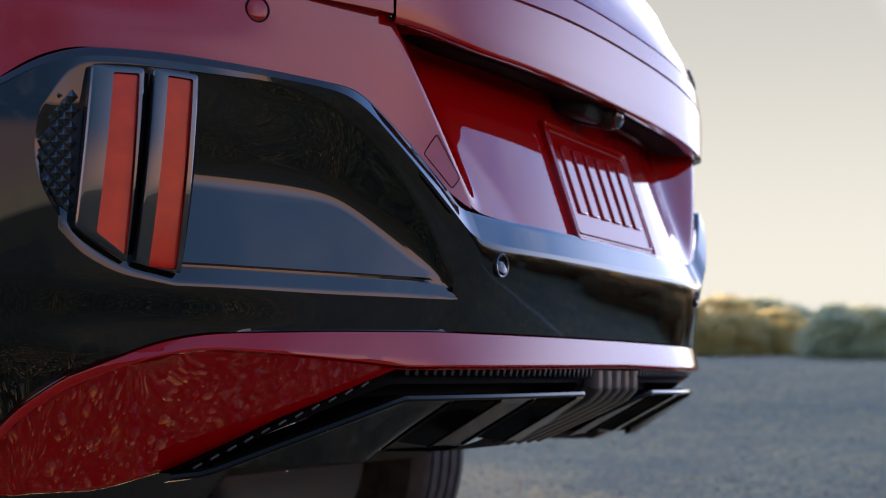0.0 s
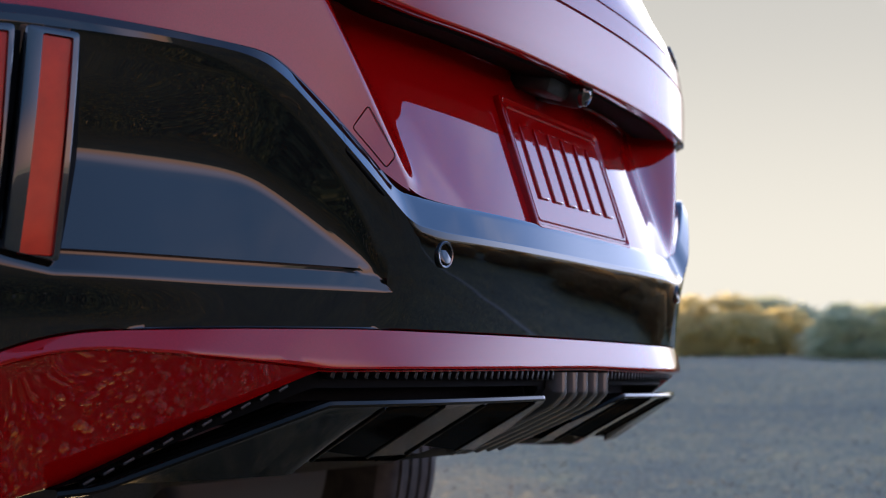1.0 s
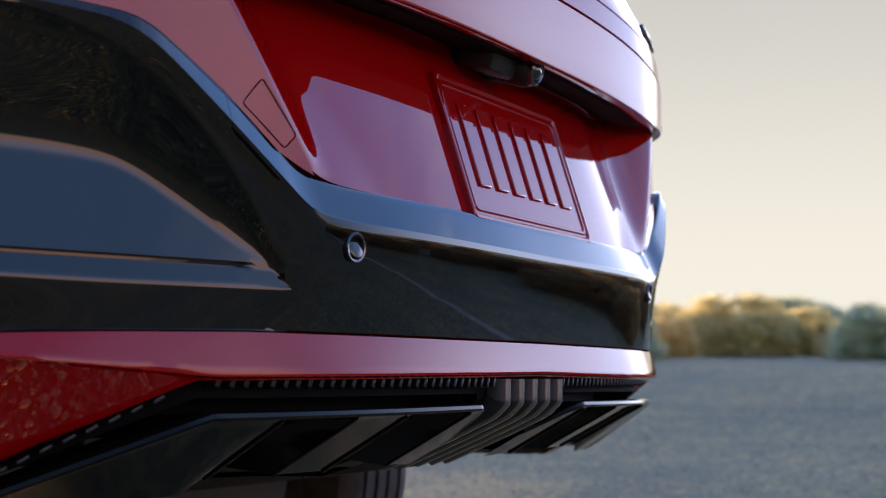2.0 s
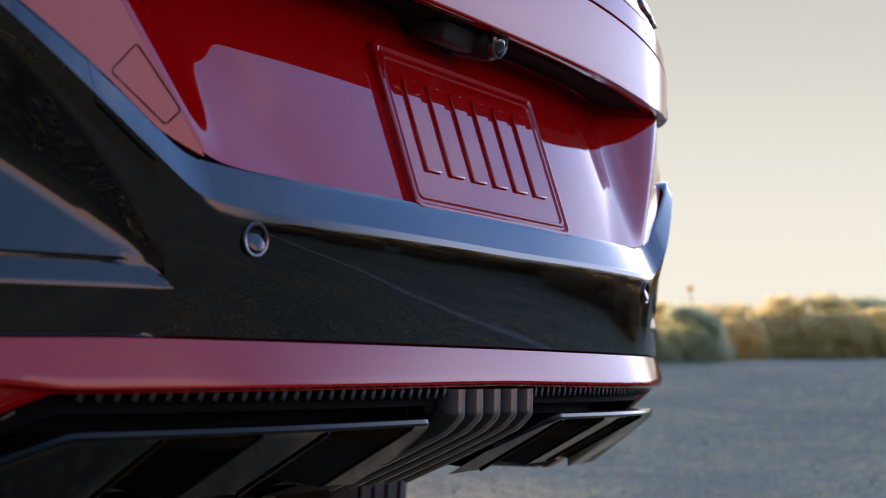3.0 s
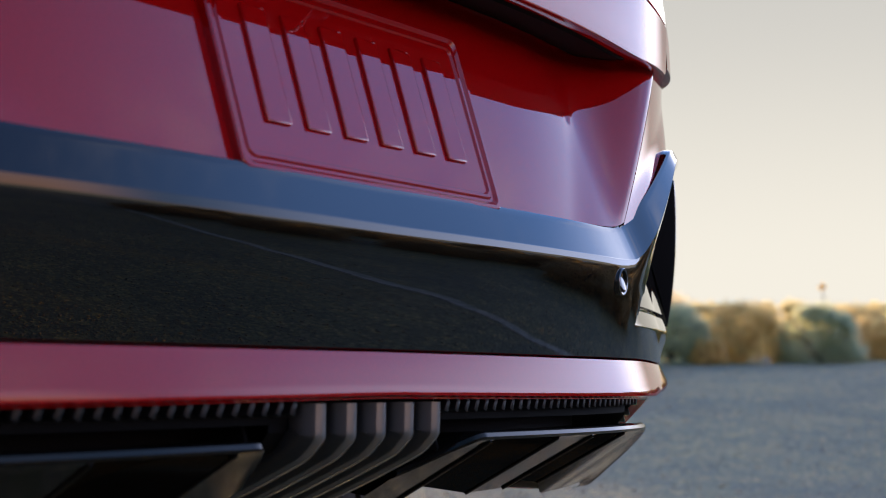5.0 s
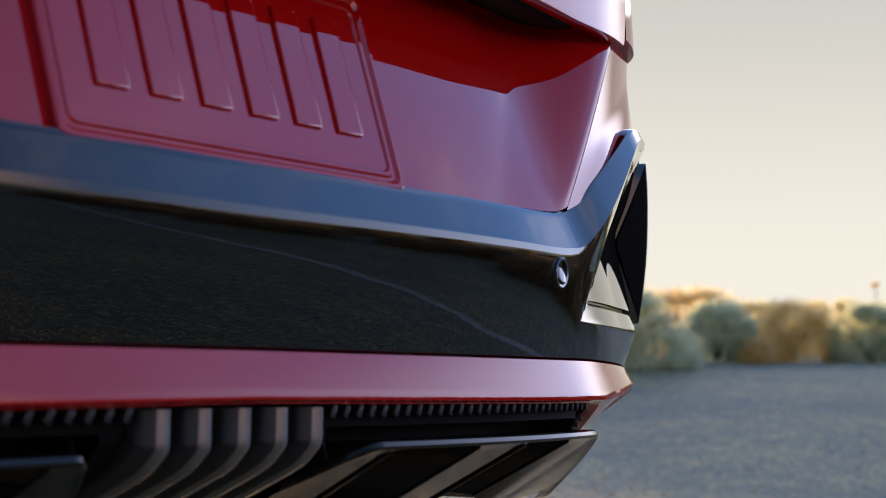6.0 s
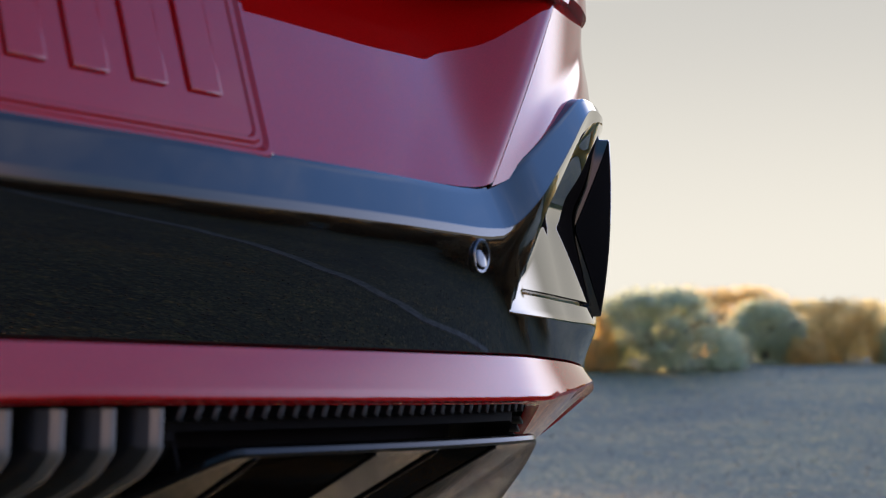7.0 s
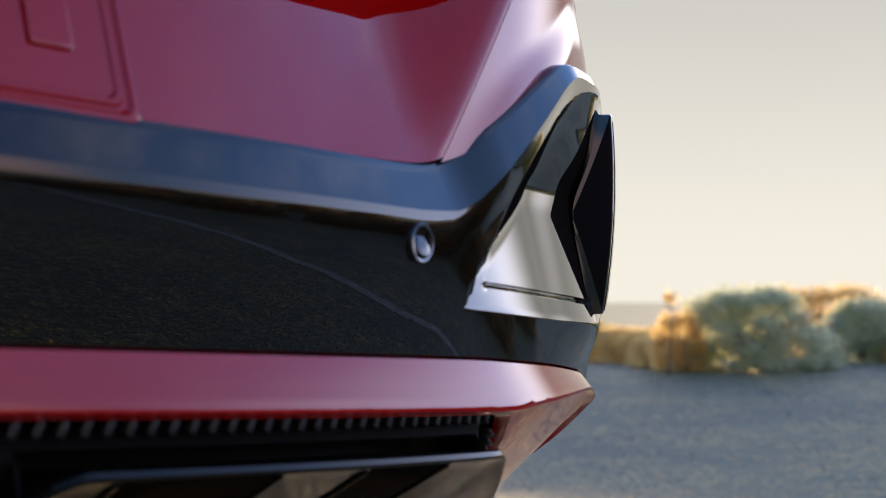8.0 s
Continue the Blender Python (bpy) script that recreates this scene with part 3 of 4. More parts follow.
def reversing_camera():
    bm = turned(((0.07, 0.010), (0.05, 0.017), (0.012, 0.0175), (0.006, 0.0165), (0.003, 0.0150)))
    ob = part("reversing_camera", bm, SATIN, car, "black camera under the lid lip", 40)
    ob.matrix_basis = Matrix.Translation((-0.008, -0.003, 0.8150)) @ Matrix.Rotation(radians(14), 4, 'X') @ Matrix.Scale(1.12, 4)
    house = part("camera_housing", box(bmesh.new(), (0, 0, 0), (0.105, 0.048, 0.034), None, 0.008), SATIN, ob, "black housing", 40)
    house.matrix_basis = pose(-0.018, 0.036, 0.003)
    r = part("camera_ring", turned(((0.01, 0.0135), (-0.002, 0.0135), (-0.004, 0.0115), (-0.0025, 0.010), (0.004, 0.0095))), CHROME, ob, "", 40)
    g = part("camera_lens", turned(((0.005, 0.0100), (-0.0015, 0.0095), (-0.0045, 0.006), (-0.0055, 0.002))), LENS, ob, "dark glass lens", 50)
    return ob


reversing_camera()


def sensor(s, z, mat, lean):
    m = Matrix.Translation(at(s, 0.001 if mat == GLOSS else 0.0159 if s < 0 else 0.0165, z)) @ turn_at(s).to_4x4() @ Matrix.Rotation(radians(0 if mat == GLOSS else math.copysign(5.5, s)), 4, 'Z') @ Matrix.Rotation(radians(lean), 4, 'X')
    ob = part("parking_sensor", turned(((0.01, 0.0098), (-0.0006, 0.0098), (-0.0012, 0.0088), (-0.0012, 0.003)) if mat == GLOSS else ((0.01, 0.0104), (0.0, 0.0104), (-0.0004, 0.0098), (-0.0004, 0.003))), mat, car, "", 40)
    ob.matrix_basis = m
    ring = part("sensor_ring", turned(((0.01, 0.0125), (-0.0016, 0.0130), (-0.0024, 0.0122), (-0.0020, 0.0104), (0.004, 0.0098)) if mat == GLOSS else ((0.01, 0.0125), (-0.0004, 0.0125), (-0.0005, 0.0108), (0.004, 0.0104))), CHROME if mat == GLOSS else DARK, ob, "", 40)
    ring.matrix_basis = Matrix.Rotation(radians(-lean + 2 if mat == GLOSS else 0), 4, 'X')
    return ob


for k in (-1, 1):
    sensor(0.392 * k, 0.598, GLOSS, -15)
    sensor(0.717 * k, 0.8165, PAINT, -3.3)


# ---- tail lamps ----
def lamp_in(s, z):
    """The lamps bulge slightly and stand upright where the shoulder leans in."""
    return 0.7 * (z - 0.68) ** 2 - flare(s)


def skin_slab(outline, k, front, back, inset=0.0025):
    """A slab on the car's skin from an outline of (s, z), with a rounded front edge."""
    cs = sum(p[0] for p in outline) / len(outline)
    cz = sum(p[1] for p in outline) / len(outline)
    rows = []
    for g, d in ((0, back), (0, front + 0.0025), (0.3 * inset, front + 0.0007), (inset, front)):
        row = []
        for s, z in outline:
            ln = math.hypot(s - cs, z - cz)
            row.append(at(k * (s - g * (s - cs) / ln), d + lamp_in(s, z), z - g * (z - cz) / ln))
        rows.append(row)
    bm = grid(rows, closed=True)
    bm.verts.ensure_lookup_table()
    n = len(outline)
    bm.faces.new(bm.verts[-n:])
    bm.faces.new(bm.verts[:n])
    bmesh.ops.recalc_face_normals(bm, faces=bm.faces[:])
    return bm


def quad_outline(a, b, c, d, n=8, r=0.0035):
    """Four corners, rounded, with points along the sides."""
    pts = [Vector(p) for p in (a, b, c, d)]
    out = []
    for i in range(4):
        o, p, q = pts[i - 1], pts[i], pts[(i + 1) % 4]
        u, w = (o - p).normalized(), (q - p).normalized()
        for f in (0.0, 0.33, 0.67, 1.0):
            out.append(tuple(p + r * ((1 - f) ** 2 * u + f ** 2 * w)))
        end = q - w * r
        begin = p + w * r
        out += [tuple(begin.lerp(end, j / n)) for j in range(1, n)]
    return out


def skin_ring(outer, inner, k, front, back, depth):
    """A frame on the skin between two outlines of equal count; its opening goes in by depth."""
    rows = []
    for line, d in ((outer, back), (outer, front + 0.0022), (None, front + 0.0005), (None, front), (inner, front), (inner, front + depth)):
        if line is None:
            f = 0.08 if d > front else 0.25
            line = [(o[0] + f * (i[0] - o[0]), o[1] + f * (i[1] - o[1])) for o, i in zip(outer, inner)]
        rows.append([at(k * s, d + lamp_in(s, z), z) for s, z in line])
    bm = grid(rows, closed=True)
    bmesh.ops.recalc_face_normals(bm, faces=bm.faces[:])
    return facing(bm, (0, -1, 0))


def tail_lamp(k):
    in_outer = quad_outline((0.7790, 0.7435), (0.814, 0.745), (0.823, 0.575), (0.7865, 0.5665))
    in_red = quad_outline((0.7835, 0.7385), (0.8035, 0.7395), (0.8125, 0.5715), (0.7905, 0.5705), r=0.002)
    out_outer = quad_outline((0.821, 0.744), (0.859, 0.742), (0.868, 0.602), (0.829, 0.574))
    out_red = quad_outline((0.8250, 0.738), (0.8440, 0.737), (0.8520, 0.599), (0.8295, 0.580), r=0.002)
    lamp = part("tail_lamp", skin_ring(in_outer, in_red, k, -0.002, 0.075, 0.006), SMOKE, car, "tail lamp with two red light bars in smoked housing", 30)
    part("lamp_frame", skin_ring(out_outer, out_red, k, -0.002, 0.06, 0.006), SMOKE, lamp, "", 30)
    part("light_bar", skin_slab(in_red, k, 0.0015, 0.02, 0.001), REDLENS, lamp, "red light bar", 30)
    part("light_bar", skin_slab(out_red, k, 0.0015, 0.02, 0.001), REDLENS, lamp, "red light bar", 30)
    part("lamp_seam", skin_slab(quad_outline((0.815, 0.742), (0.820, 0.742), (0.828, 0.576), (0.824, 0.576), r=0.001), k, 0.008, 0.05), DARK, lamp, "", 30)
    # angled inner cheek, from the lamp's edge back into the bay
    rows = []
    for pull, deep in ((0.0, 0.0), (0.35, 0.28), (0.70, 0.70), (1.0, 1.0)):
        row = []
        for v in np.linspace(0, 1, 25):
            z = 0.7425 - 0.172 * v
            tip = min(v / 0.52, (1 - v) / 0.48)
            s = 0.7790 + 0.0075 * v - 0.015 * tip * pull
            row.append(at(k * s, lamp_in(s, z) - 0.001 + (0.034 * deep) * tip, z))
        rows.append(row)
    part("lamp_cheek", facing(grid(rows), (-k, -0.5, 0)), DARK, lamp, "black angled cheek", 20)
    edge = [(0.8595, 0.7425)] + [(p[0] - 0.0015, p[1]) for p in OUTER[::-1] if 0.612 < p[1] < 0.735] + [(0.8675, 0.604)]
    part("side_reflector", skin_slab(edge, k, 0.0090, 0.05, 0.001), GRAIN, lamp, "", 30)
    # raised diamonds on the outer reflector
    bm = bmesh.new()
    for i in range(5):
        for j in range(20):
            s, z = 0.8730 + 0.0058 * i, 0.608 + 0.0066 * (2 * j + i % 2)
            if bay_inside(s, z) < 0.0055 or z > 0.716:
                continue
            base = lamp_in(s, z) + 0.0085
            cv = [bm.verts.new(at(k * (s + a), base, z + b)) for a, b in ((-0.0056, 0), (0, -0.0064), (0.0056, 0), (0, 0.0064))]
            apex = bm.verts.new(at(k * s, base - 0.0035, z))
            for q in range(4):
                bm.faces.new((cv[q], cv[(q + 1) % 4], apex))
    facing(bm, (0, -1, 0))
    part("reflector_pattern", bm, SMOKE, lamp, "dark diamond-patterned side reflector", 0)
    return lamp


for k in (-1, 1):
    tail_lamp(k)

# tow cover in the left bumper corner
k = -1
gap = skin_slab(quad_outline((0.516, 0.7035), (0.496, 0.726), (0.457, 0.685), (0.470, 0.6735)), k, 0.0119, 0.03, 0.0008)
part("tow_cover", gap, PAINT, car, "", 30)
seam = quad_outline((0.5165, 0.704), (0.496, 0.7268), (0.4562, 0.6852), (0.4695, 0.673))
line = [at(k * s, 0.0117 + draw_in(s, z), z) for s, z in seam]
part("cover_seam", tube(line + line[:1], 0.0004, 6), DARK, car, "", 60)
low = [(s, band_low(s) - 0.005) for s in spread(0.486, 0.536, 0.005)]
line = [at(k * s, draw_in(s, z) - proud(k * s, z) + 0.0004, z) for s, z in low]
part("trim_slot", tube(line, [0.0004] + [0.0016] * (len(line) - 2) + [0.0006], 6), DARK, car, "", 60)
cross = [(0.536, band_low(0.536) + f * (band_top(0.536) - band_low(0.536))) for f in np.linspace(-0.18, 1.0, 9)]
line = [at(k * s, draw_in(s, z) - proud(k * s, z) + 0.0008 + 0.464 * max(z - band_low(s), 0.0), z) for s, z in cross]
part("trim_seam", tube(line, 0.0006, 6), DARK, car, "", 60)


# ---- wheels and the rest of the body ----
def wheel(x, y):
    w, r = 0.115, 0.335
    grooved = [(-w, 0.22), (-w - 0.006, 0.27), (-w + 0.004, 0.315), (-w + 0.025, r - 0.003)]
    for c in (-0.06, -0.02, 0.02, 0.06):
        grooved += [(c - 0.006, r), (c - 0.005, r - 0.008), (c + 0.005, r - 0.008), (c + 0.006, r)]
    grooved += [(w - 0.025, r - 0.003), (w - 0.004, 0.315), (w + 0.006, 0.27), (w, 0.22)]
    rows = [[Vector((a, q * math.cos(t), q * math.sin(t))) for t in np.linspace(0, 2 * math.pi, 64, endpoint=False)] for a, q in grooved]
    bm = grid(rows, closed=True)
    bmesh.ops.recalc_face_normals(bm, faces=bm.faces[:])
    hub = new("wheel")
    hub.parent = car
    hub.matrix_basis = pose(x, y, r)
    part("tyre", bm, RUBBER, hub, "black tyre with grooved tread", 35)
    rim = [(-0.10, 0.225), (-0.10, 0.205), (-0.03, 0.19), (-0.03, 0.05), (0.05, 0.05), (0.05, 0.19), (0.10, 0.205), (0.10, 0.225)]
    rows = [[Vector((a, q * math.cos(t), q * math.sin(t))) for t in np.linspace(0, 2 * math.pi, 40, endpoint=False)] for a, q in rim]
    bm = grid(rows, closed=True)
    bmesh.ops.recalc_face_normals(bm, faces=bm.faces[:])
    part("rim", bm, ALLOY, hub, "", 35)


for x in (-0.805, 0.805):
    for y in (0.93, 3.67):
        wheel(x, y)


def side_body(k):
    """Side of the body with its wheel arches, from the rear corner to the nose."""
    rows = []
    for y in spread(0.33, 4.55, 0.03):
        taper = 0.16 * ease((y - 3.9) / 0.7) ** 2
        x = 0.926 - taper
        arch = 0.24 if y > 0.95 else 0.42 + 0.08 * ease((0.6 - y) / 0.1)
        for c in (0.95, 3.67):
            q = 0.375 ** 2 - (y - c) ** 2
            if q > 0:
                arch = max(arch, 0.335 + math.sqrt(q))
        top = 0.93 - 0.10 * ease((y - 3.0) / 1.5)
        prof = [(x - 0.08, arch - 0.002), (x - 0.012, arch), (x - 0.004, arch + 0.015)]
        prof += [(x - 0.012 + 0.012 * math.sin(math.pi * v) - 0.03 * v ** 4, arch + 0.015 + (top - arch - 0.015) * v) for v in np.linspace(0.1, 1, 8)]
        rows.append([Vector((k * a, y, b)) for a, b in prof])
    part("body_side", facing(grid(rows), (k, 0, 0)), PAINT, car, "", 35)


def upper_body():
    """Deck, tinted rear window, roof and windscreen, bonnet."""
    line = ((0.10, 1.070), (0.42, 1.075), (1.15, 1.36), (1.7, 1.425), (2.3, 1.42), (2.75, 1.36), (3.5, 0.98), (4.3, 0.86), (4.55, 0.70), (4.62, 0.45), (4.60, 0.25))
    def section(y, z):
        half = curve(z, (0.24, 0.78), (0.93, 0.90), (1.07, 0.84), (1.43, 0.56)) if 0.42 < y < 3.5 else curve(y, (0.1, 0.60), (0.3, 0.80), (0.42, 0.84), (3.5, 0.86), (4.3, 0.80), (4.6, 0.70))
        return half
    rows = []
    for i in np.linspace(0, len(line) - 1, 70):
        y, z = [soft_curve(i, 0.35, *[(j, p[c]) for j, p in enumerate(line)]) for c in (0, 1)]
        hx = section(y, z)
        crown = 0.03
        rows.append([Vector((hx * math.sin(u * math.pi / 2), y, z - crown * (u * u) - (z - min(z, 0.90)) * max(0, abs(u) - 0.86) / 0.14)) for u in np.linspace(-1, 1, 25)])
    bm = facing(grid(rows), (0, 0, 1))
    ob = part("roof", bm, PAINT, car, "", 40)
    ob.data.materials.append(GLASSD)
    for p in ob.data.polygons:
        c = p.center
        if (0.46 < c.y < 1.12 or 2.80 < c.y < 3.45) and abs(c.x) < 0.62 or (1.05 < c.y < 2.8 and c.z < 1.33 and c.z > 0.93):
            p.material_index = 1
    floor_rows = [[Vector((x, y, curve(y, (0.3, 0.40), (0.5, 0.385), (0.58, 0.33 - 0.11 * ease(-x / 0.2)), (1.0, 0.30 - 0.08 * ease(-x / 0.2)), (1.2, 0.22), (4.6, 0.22)))) for x in (-0.68, -0.3, -0.1, 0.0, 0.3, 0.68)] for y in (0.3, 0.5, 0.58, 0.9, 1.2, 2.5, 4.6)]
    part("underbody", facing(grid(floor_rows), (0, 0, -1)), SATIN, car, "", 40)
    wall = [[Vector((x, 0.40, z)) for x in np.linspace(-0.80, 0.80, 9)] for z in (0.42, 0.6, 0.9, 1.0)]
    part("rear_bulkhead", facing(grid(wall), (0, -1, 0)), DARK, car, "", 40)


def front_bumper():
    """Plain nose that closes the body ahead of the front wheels."""
    rows = []
    for z, d in ((0.22, 0.10), (0.26, 0.02), (0.40, 0.0), (0.58, 0.0), (0.70, 0.03), (0.80, 0.10), (0.85, 0.20)):
        rows.append([Vector((0.80 * math.sin(a), 4.24 + (0.40 - d) * max(math.cos(a), 0.0) ** 0.6, z)) for a in np.linspace(-math.pi / 2, math.pi / 2, 41)])
    part("front_bumper", facing(grid(rows), (0, 1, 0)), PAINT, car, "", 40)


for k in (-1, 1):
    side_body(k)
front_bumper()
upper_body()


# ---- ground ----
def ground_height(x, y):
    r = math.hypot(x, y)
    rise = 0.27 * ease((r - 4.5) / 6.0)
    lean = -0.0297 * x * math.exp(-(r / 3.5) ** 4)
    rough = 0.012 * noise.noise((x * 0.7, y * 0.7, 0.3)) + 0.004 * noise.noise((x * 3.1, y * 3.1, 1.3))
    return rise + lean + rough * ease((r - 2) / 3)


GRAVEL = material("gravel_ground", (0.2, 0.2, 0.2), 0.67, spec=0.46)


def gravel_nodes(m):
    t = m.node_tree
    b = t.nodes["Principled BSDF"]
    co = t.nodes.new("ShaderNodeTexCoord")
    v = t.nodes.new("ShaderNodeTexVoronoi")
    v.inputs["Scale"].default_value = 95.0
    t.links.new(co.outputs["Object"], v.inputs["Vector"])
    r = t.nodes.new("ShaderNodeValToRGB")
    r.color_ramp.elements[0].color, r.color_ramp.elements[1].color = (0.034, 0.036, 0.020, 1), (0.176, 0.172, 0.090, 1)
    fleck = r.color_ramp.elements.new(0.90)
    fleck.color = (0.156, 0.153, 0.080, 1)
    r.color_ramp.elements[2].color = (0.42, 0.29, 0.13, 1)
    sep = t.nodes.new("ShaderNodeSeparateColor")
    t.links.new(v.outputs["Color"], sep.inputs[0])
    t.links.new(sep.outputs[0], r.inputs[0])
    n = t.nodes.new("ShaderNodeTexNoise")
    n.inputs["Scale"].default_value, n.inputs["Detail"].default_value, n.inputs["Roughness"].default_value = 1.1, 9.0, 0.68
    t.links.new(co.outputs["Object"], n.inputs["Vector"])
    r2 = t.nodes.new("ShaderNodeValToRGB")
    r2.color_ramp.elements[0].position, r2.color_ramp.elements[1].position = 0.35, 0.7
    r2.color_ramp.elements[0].color, r2.color_ramp.elements[1].color = (0.78, 0.90, 0.82, 1), (2.0, 1.80, 1.24, 1)
    t.links.new(n.outputs["Fac"], r2.inputs[0])
    mix = t.nodes.new("ShaderNodeMix")
    mix.data_type, mix.blend_type = 'RGBA', 'MULTIPLY'
    mix.inputs[0].default_value = 1.0
    t.links.new(r.outputs[0], mix.inputs[6])
    t.links.new(r2.outputs[0], mix.inputs[7])
    big = t.nodes.new("ShaderNodeTexVoronoi")
    big.inputs["Scale"].default_value = 27.0
    t.links.new(co.outputs["Object"], big.inputs["Vector"])
    pick = t.nodes.new("ShaderNodeSeparateColor")
    t.links.new(big.outputs["Color"], pick.inputs[0])
    r3 = t.nodes.new("ShaderNodeValToRGB")
    r3.color_ramp.elements[0].color, r3.color_ramp.elements[1].color = (0.62, 0.66, 0.70, 1), (1.75, 1.42, 0.95, 1)
    for where, tone in ((0.45, (0.92, 0.95, 0.98, 1)), (0.80, (1.12, 1.08, 1.0, 1))):
        r3.color_ramp.elements.new(where).color = tone
    t.links.new(pick.outputs[1], r3.inputs[0])
    mix2 = t.nodes.new("ShaderNodeMix")
    mix2.data_type, mix2.blend_type = 'RGBA', 'MULTIPLY'
    mix2.inputs[0].default_value = 1.0
    t.links.new(mix.outputs[2], mix2.inputs[6])
    t.links.new(r3.outputs[0], mix2.inputs[7])
    t.links.new(mix2.outputs[2], b.inputs["Base Color"])
    k = t.nodes.new("ShaderNodeBump")
    k.inputs["Strength"].default_value, k.inputs["Distance"].default_value = 0.6, 0.006
    t.links.new(v.outputs["Distance"], k.inputs["Height"])
    t.links.new(k.outputs[0], b.inputs["Normal"])


gravel_nodes(GRAVEL)


def ground():
    rings = [0.0] + [0.5 * 1.09 ** i for i in range(110)]
    rings = [r for r in rings if r < 3000] + [4500.0]
    bm = bmesh.new()
    n = 96
    last = None
    c = bm.verts.new((0, 0, ground_height(0, 0)))
    for r in rings[1:]:
        row = [bm.verts.new((r * math.cos(a), r * math.sin(a), ground_height(r * math.cos(a), r * math.sin(a)))) for a in np.linspace(0, 2 * math.pi, n, endpoint=False)]
        for i in range(n):
            j = (i + 1) % n
            if last is None:
                bm.faces.new((c, row[i], row[j]))
            else:
                bm.faces.new((last[i], row[i], row[j], last[j]))
        last = row
    facing(bm, (0, 0, 1))
    ob = part("ground", bm, GRAVEL, None, "", 60)
    tagged(ob, "grey gravel lot with scattered brown stones", "ground", kind="structure")


ground()

STONE = material("stone", (0.2, 0.19, 0.18), 0.62)


def stone_nodes(m, tones, marks):
    """Each stone takes one tone of a ramp of four."""
    t = m.node_tree
    g = t.nodes.new("ShaderNodeNewGeometry")
    r = t.nodes.new("ShaderNodeValToRGB")
    r.color_ramp.elements[0].color, r.color_ramp.elements[1].color = tones[0], tones[3]
    for where, tone in zip(marks, tones[1:3]):
        e = r.color_ramp.elements.new(where)
        e.color = tone
    t.links.new(g.outputs["Random Per Island"], r.inputs[0])
    t.links.new(r.outputs[0], t.nodes["Principled BSDF"].inputs["Base Color"])


stone_nodes(STONE, ((0.13, 0.115, 0.088, 1), (0.21, 0.17, 0.12, 1), (0.46, 0.30, 0.13, 1), (0.36, 0.29, 0.18, 1)), (0.60, 0.76))


def stones(name, label, mat, seed, count, where):
    """Loose pebbles, scattered by where(rng), which gives x, y and a size."""
    rng = random.Random(seed)
    base = bmesh.new()
    bmesh.ops.create_icosphere(base, subdivisions=1, radius=1)
    bv = [v.co.copy() for v in base.verts]
    bf = [[v.index for v in f.verts] for f in base.faces]
    base.free()
    verts, faces = [], []
    for i in range(count):
        x, y, grow = where(rng)
        if abs(x) < 1.1 and 0.85 < y < 4.8:
            continue
        q = rng.choice((0.004, 0.005, 0.006, 0.007, 0.009, 0.012)) * rng.uniform(0.7, 1.3) * grow
        m = Euler((0, 0, rng.uniform(0, 6.3))).to_matrix() @ Matrix.Diagonal((rng.uniform(0.8, 1.5), rng.uniform(0.8, 1.2), rng.uniform(0.45, 0.8)))
        o = Vector((x, y, ground_height(x, y) + 0.2 * q))
        k = len(verts)
        verts += [tuple(o + q * (m @ (v * rng.uniform(0.8, 1.15)))) for v in bv]
        faces += [[k + j for j in f] for f in bf]
    me = bpy.data.meshes.new(name)
    me.from_pydata(verts, [], faces)
    me.materials.append(mat)
    tagged(new(name, me), label, "gravel", kind="stuff")


def ring(rng, near, far, power, a0, a1):
    r, a = near + far * rng.random() ** power, radians(rng.uniform(a0, a1))
    return r * math.cos(a), r * math.sin(a), 0.5


stones("gravel_stones", "loose grey and brown gravel stones on the open lot", STONE, 4, 9500, lambda g: ring(g, 3.2, 9.0, 1.3, -8, 62))
stones("gravel_stones", "loose grey and brown gravel stones behind the car", STONE, 5, 22000, lambda g: ring(g, 0.9, 6.5, 0.8, -130, 5))
# paler, golder stone tones near the bumper stand in for sunlit gravel
PEBBLE = material("sunlit_tone_pebble", (0.3, 0.25, 0.15), 0.4, spec=0.7)
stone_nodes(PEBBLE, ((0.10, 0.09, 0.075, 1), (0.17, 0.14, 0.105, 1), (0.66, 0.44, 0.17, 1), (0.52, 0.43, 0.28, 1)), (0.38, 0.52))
stones("gravel_stones", "pebbles strewn below the bumper, sunlight put into their pale tan tones", PEBBLE, 6, 24000, lambda g: (g.uniform(-1.5, 1.8) + g.gauss(0, 0.3), g.uniform(-0.33, 0.80) + g.gauss(0, 0.16), 0.55))

# pale wandering line across the lot, mirrored in the black bumper
LINE = material("pale_line_paint", (0.55, 0.54, 0.50), 0.8)
vary(LINE, 25.0, (0.24, 0.225, 0.18), (0.50, 0.465, 0.37))
rows = []
for y in spread(-16.0, -0.55, 0.12):
    x = 3.12 + 0.26 * max(0.0, -y - 2.2) + 0.55 * max(0.0, y + 1.3) + 0.07 * noise.noise((y * 2.3, 4.1, 0.0)) + 0.10 * noise.noise((y * 0.6, 1.1, 3.0))
    rows.append([Vector((x + a, y, ground_height(x + a, y) + b)) for a, b in ((-0.055, -0.004), (-0.05, 0.006), (0.05, 0.006), (0.055, -0.004))])
tagged(part("ground_line", facing(grid(rows), (0, 0, 1)), LINE, None, "", 60), "thin pale line worn into the gravel lot", "line", kind="structure")

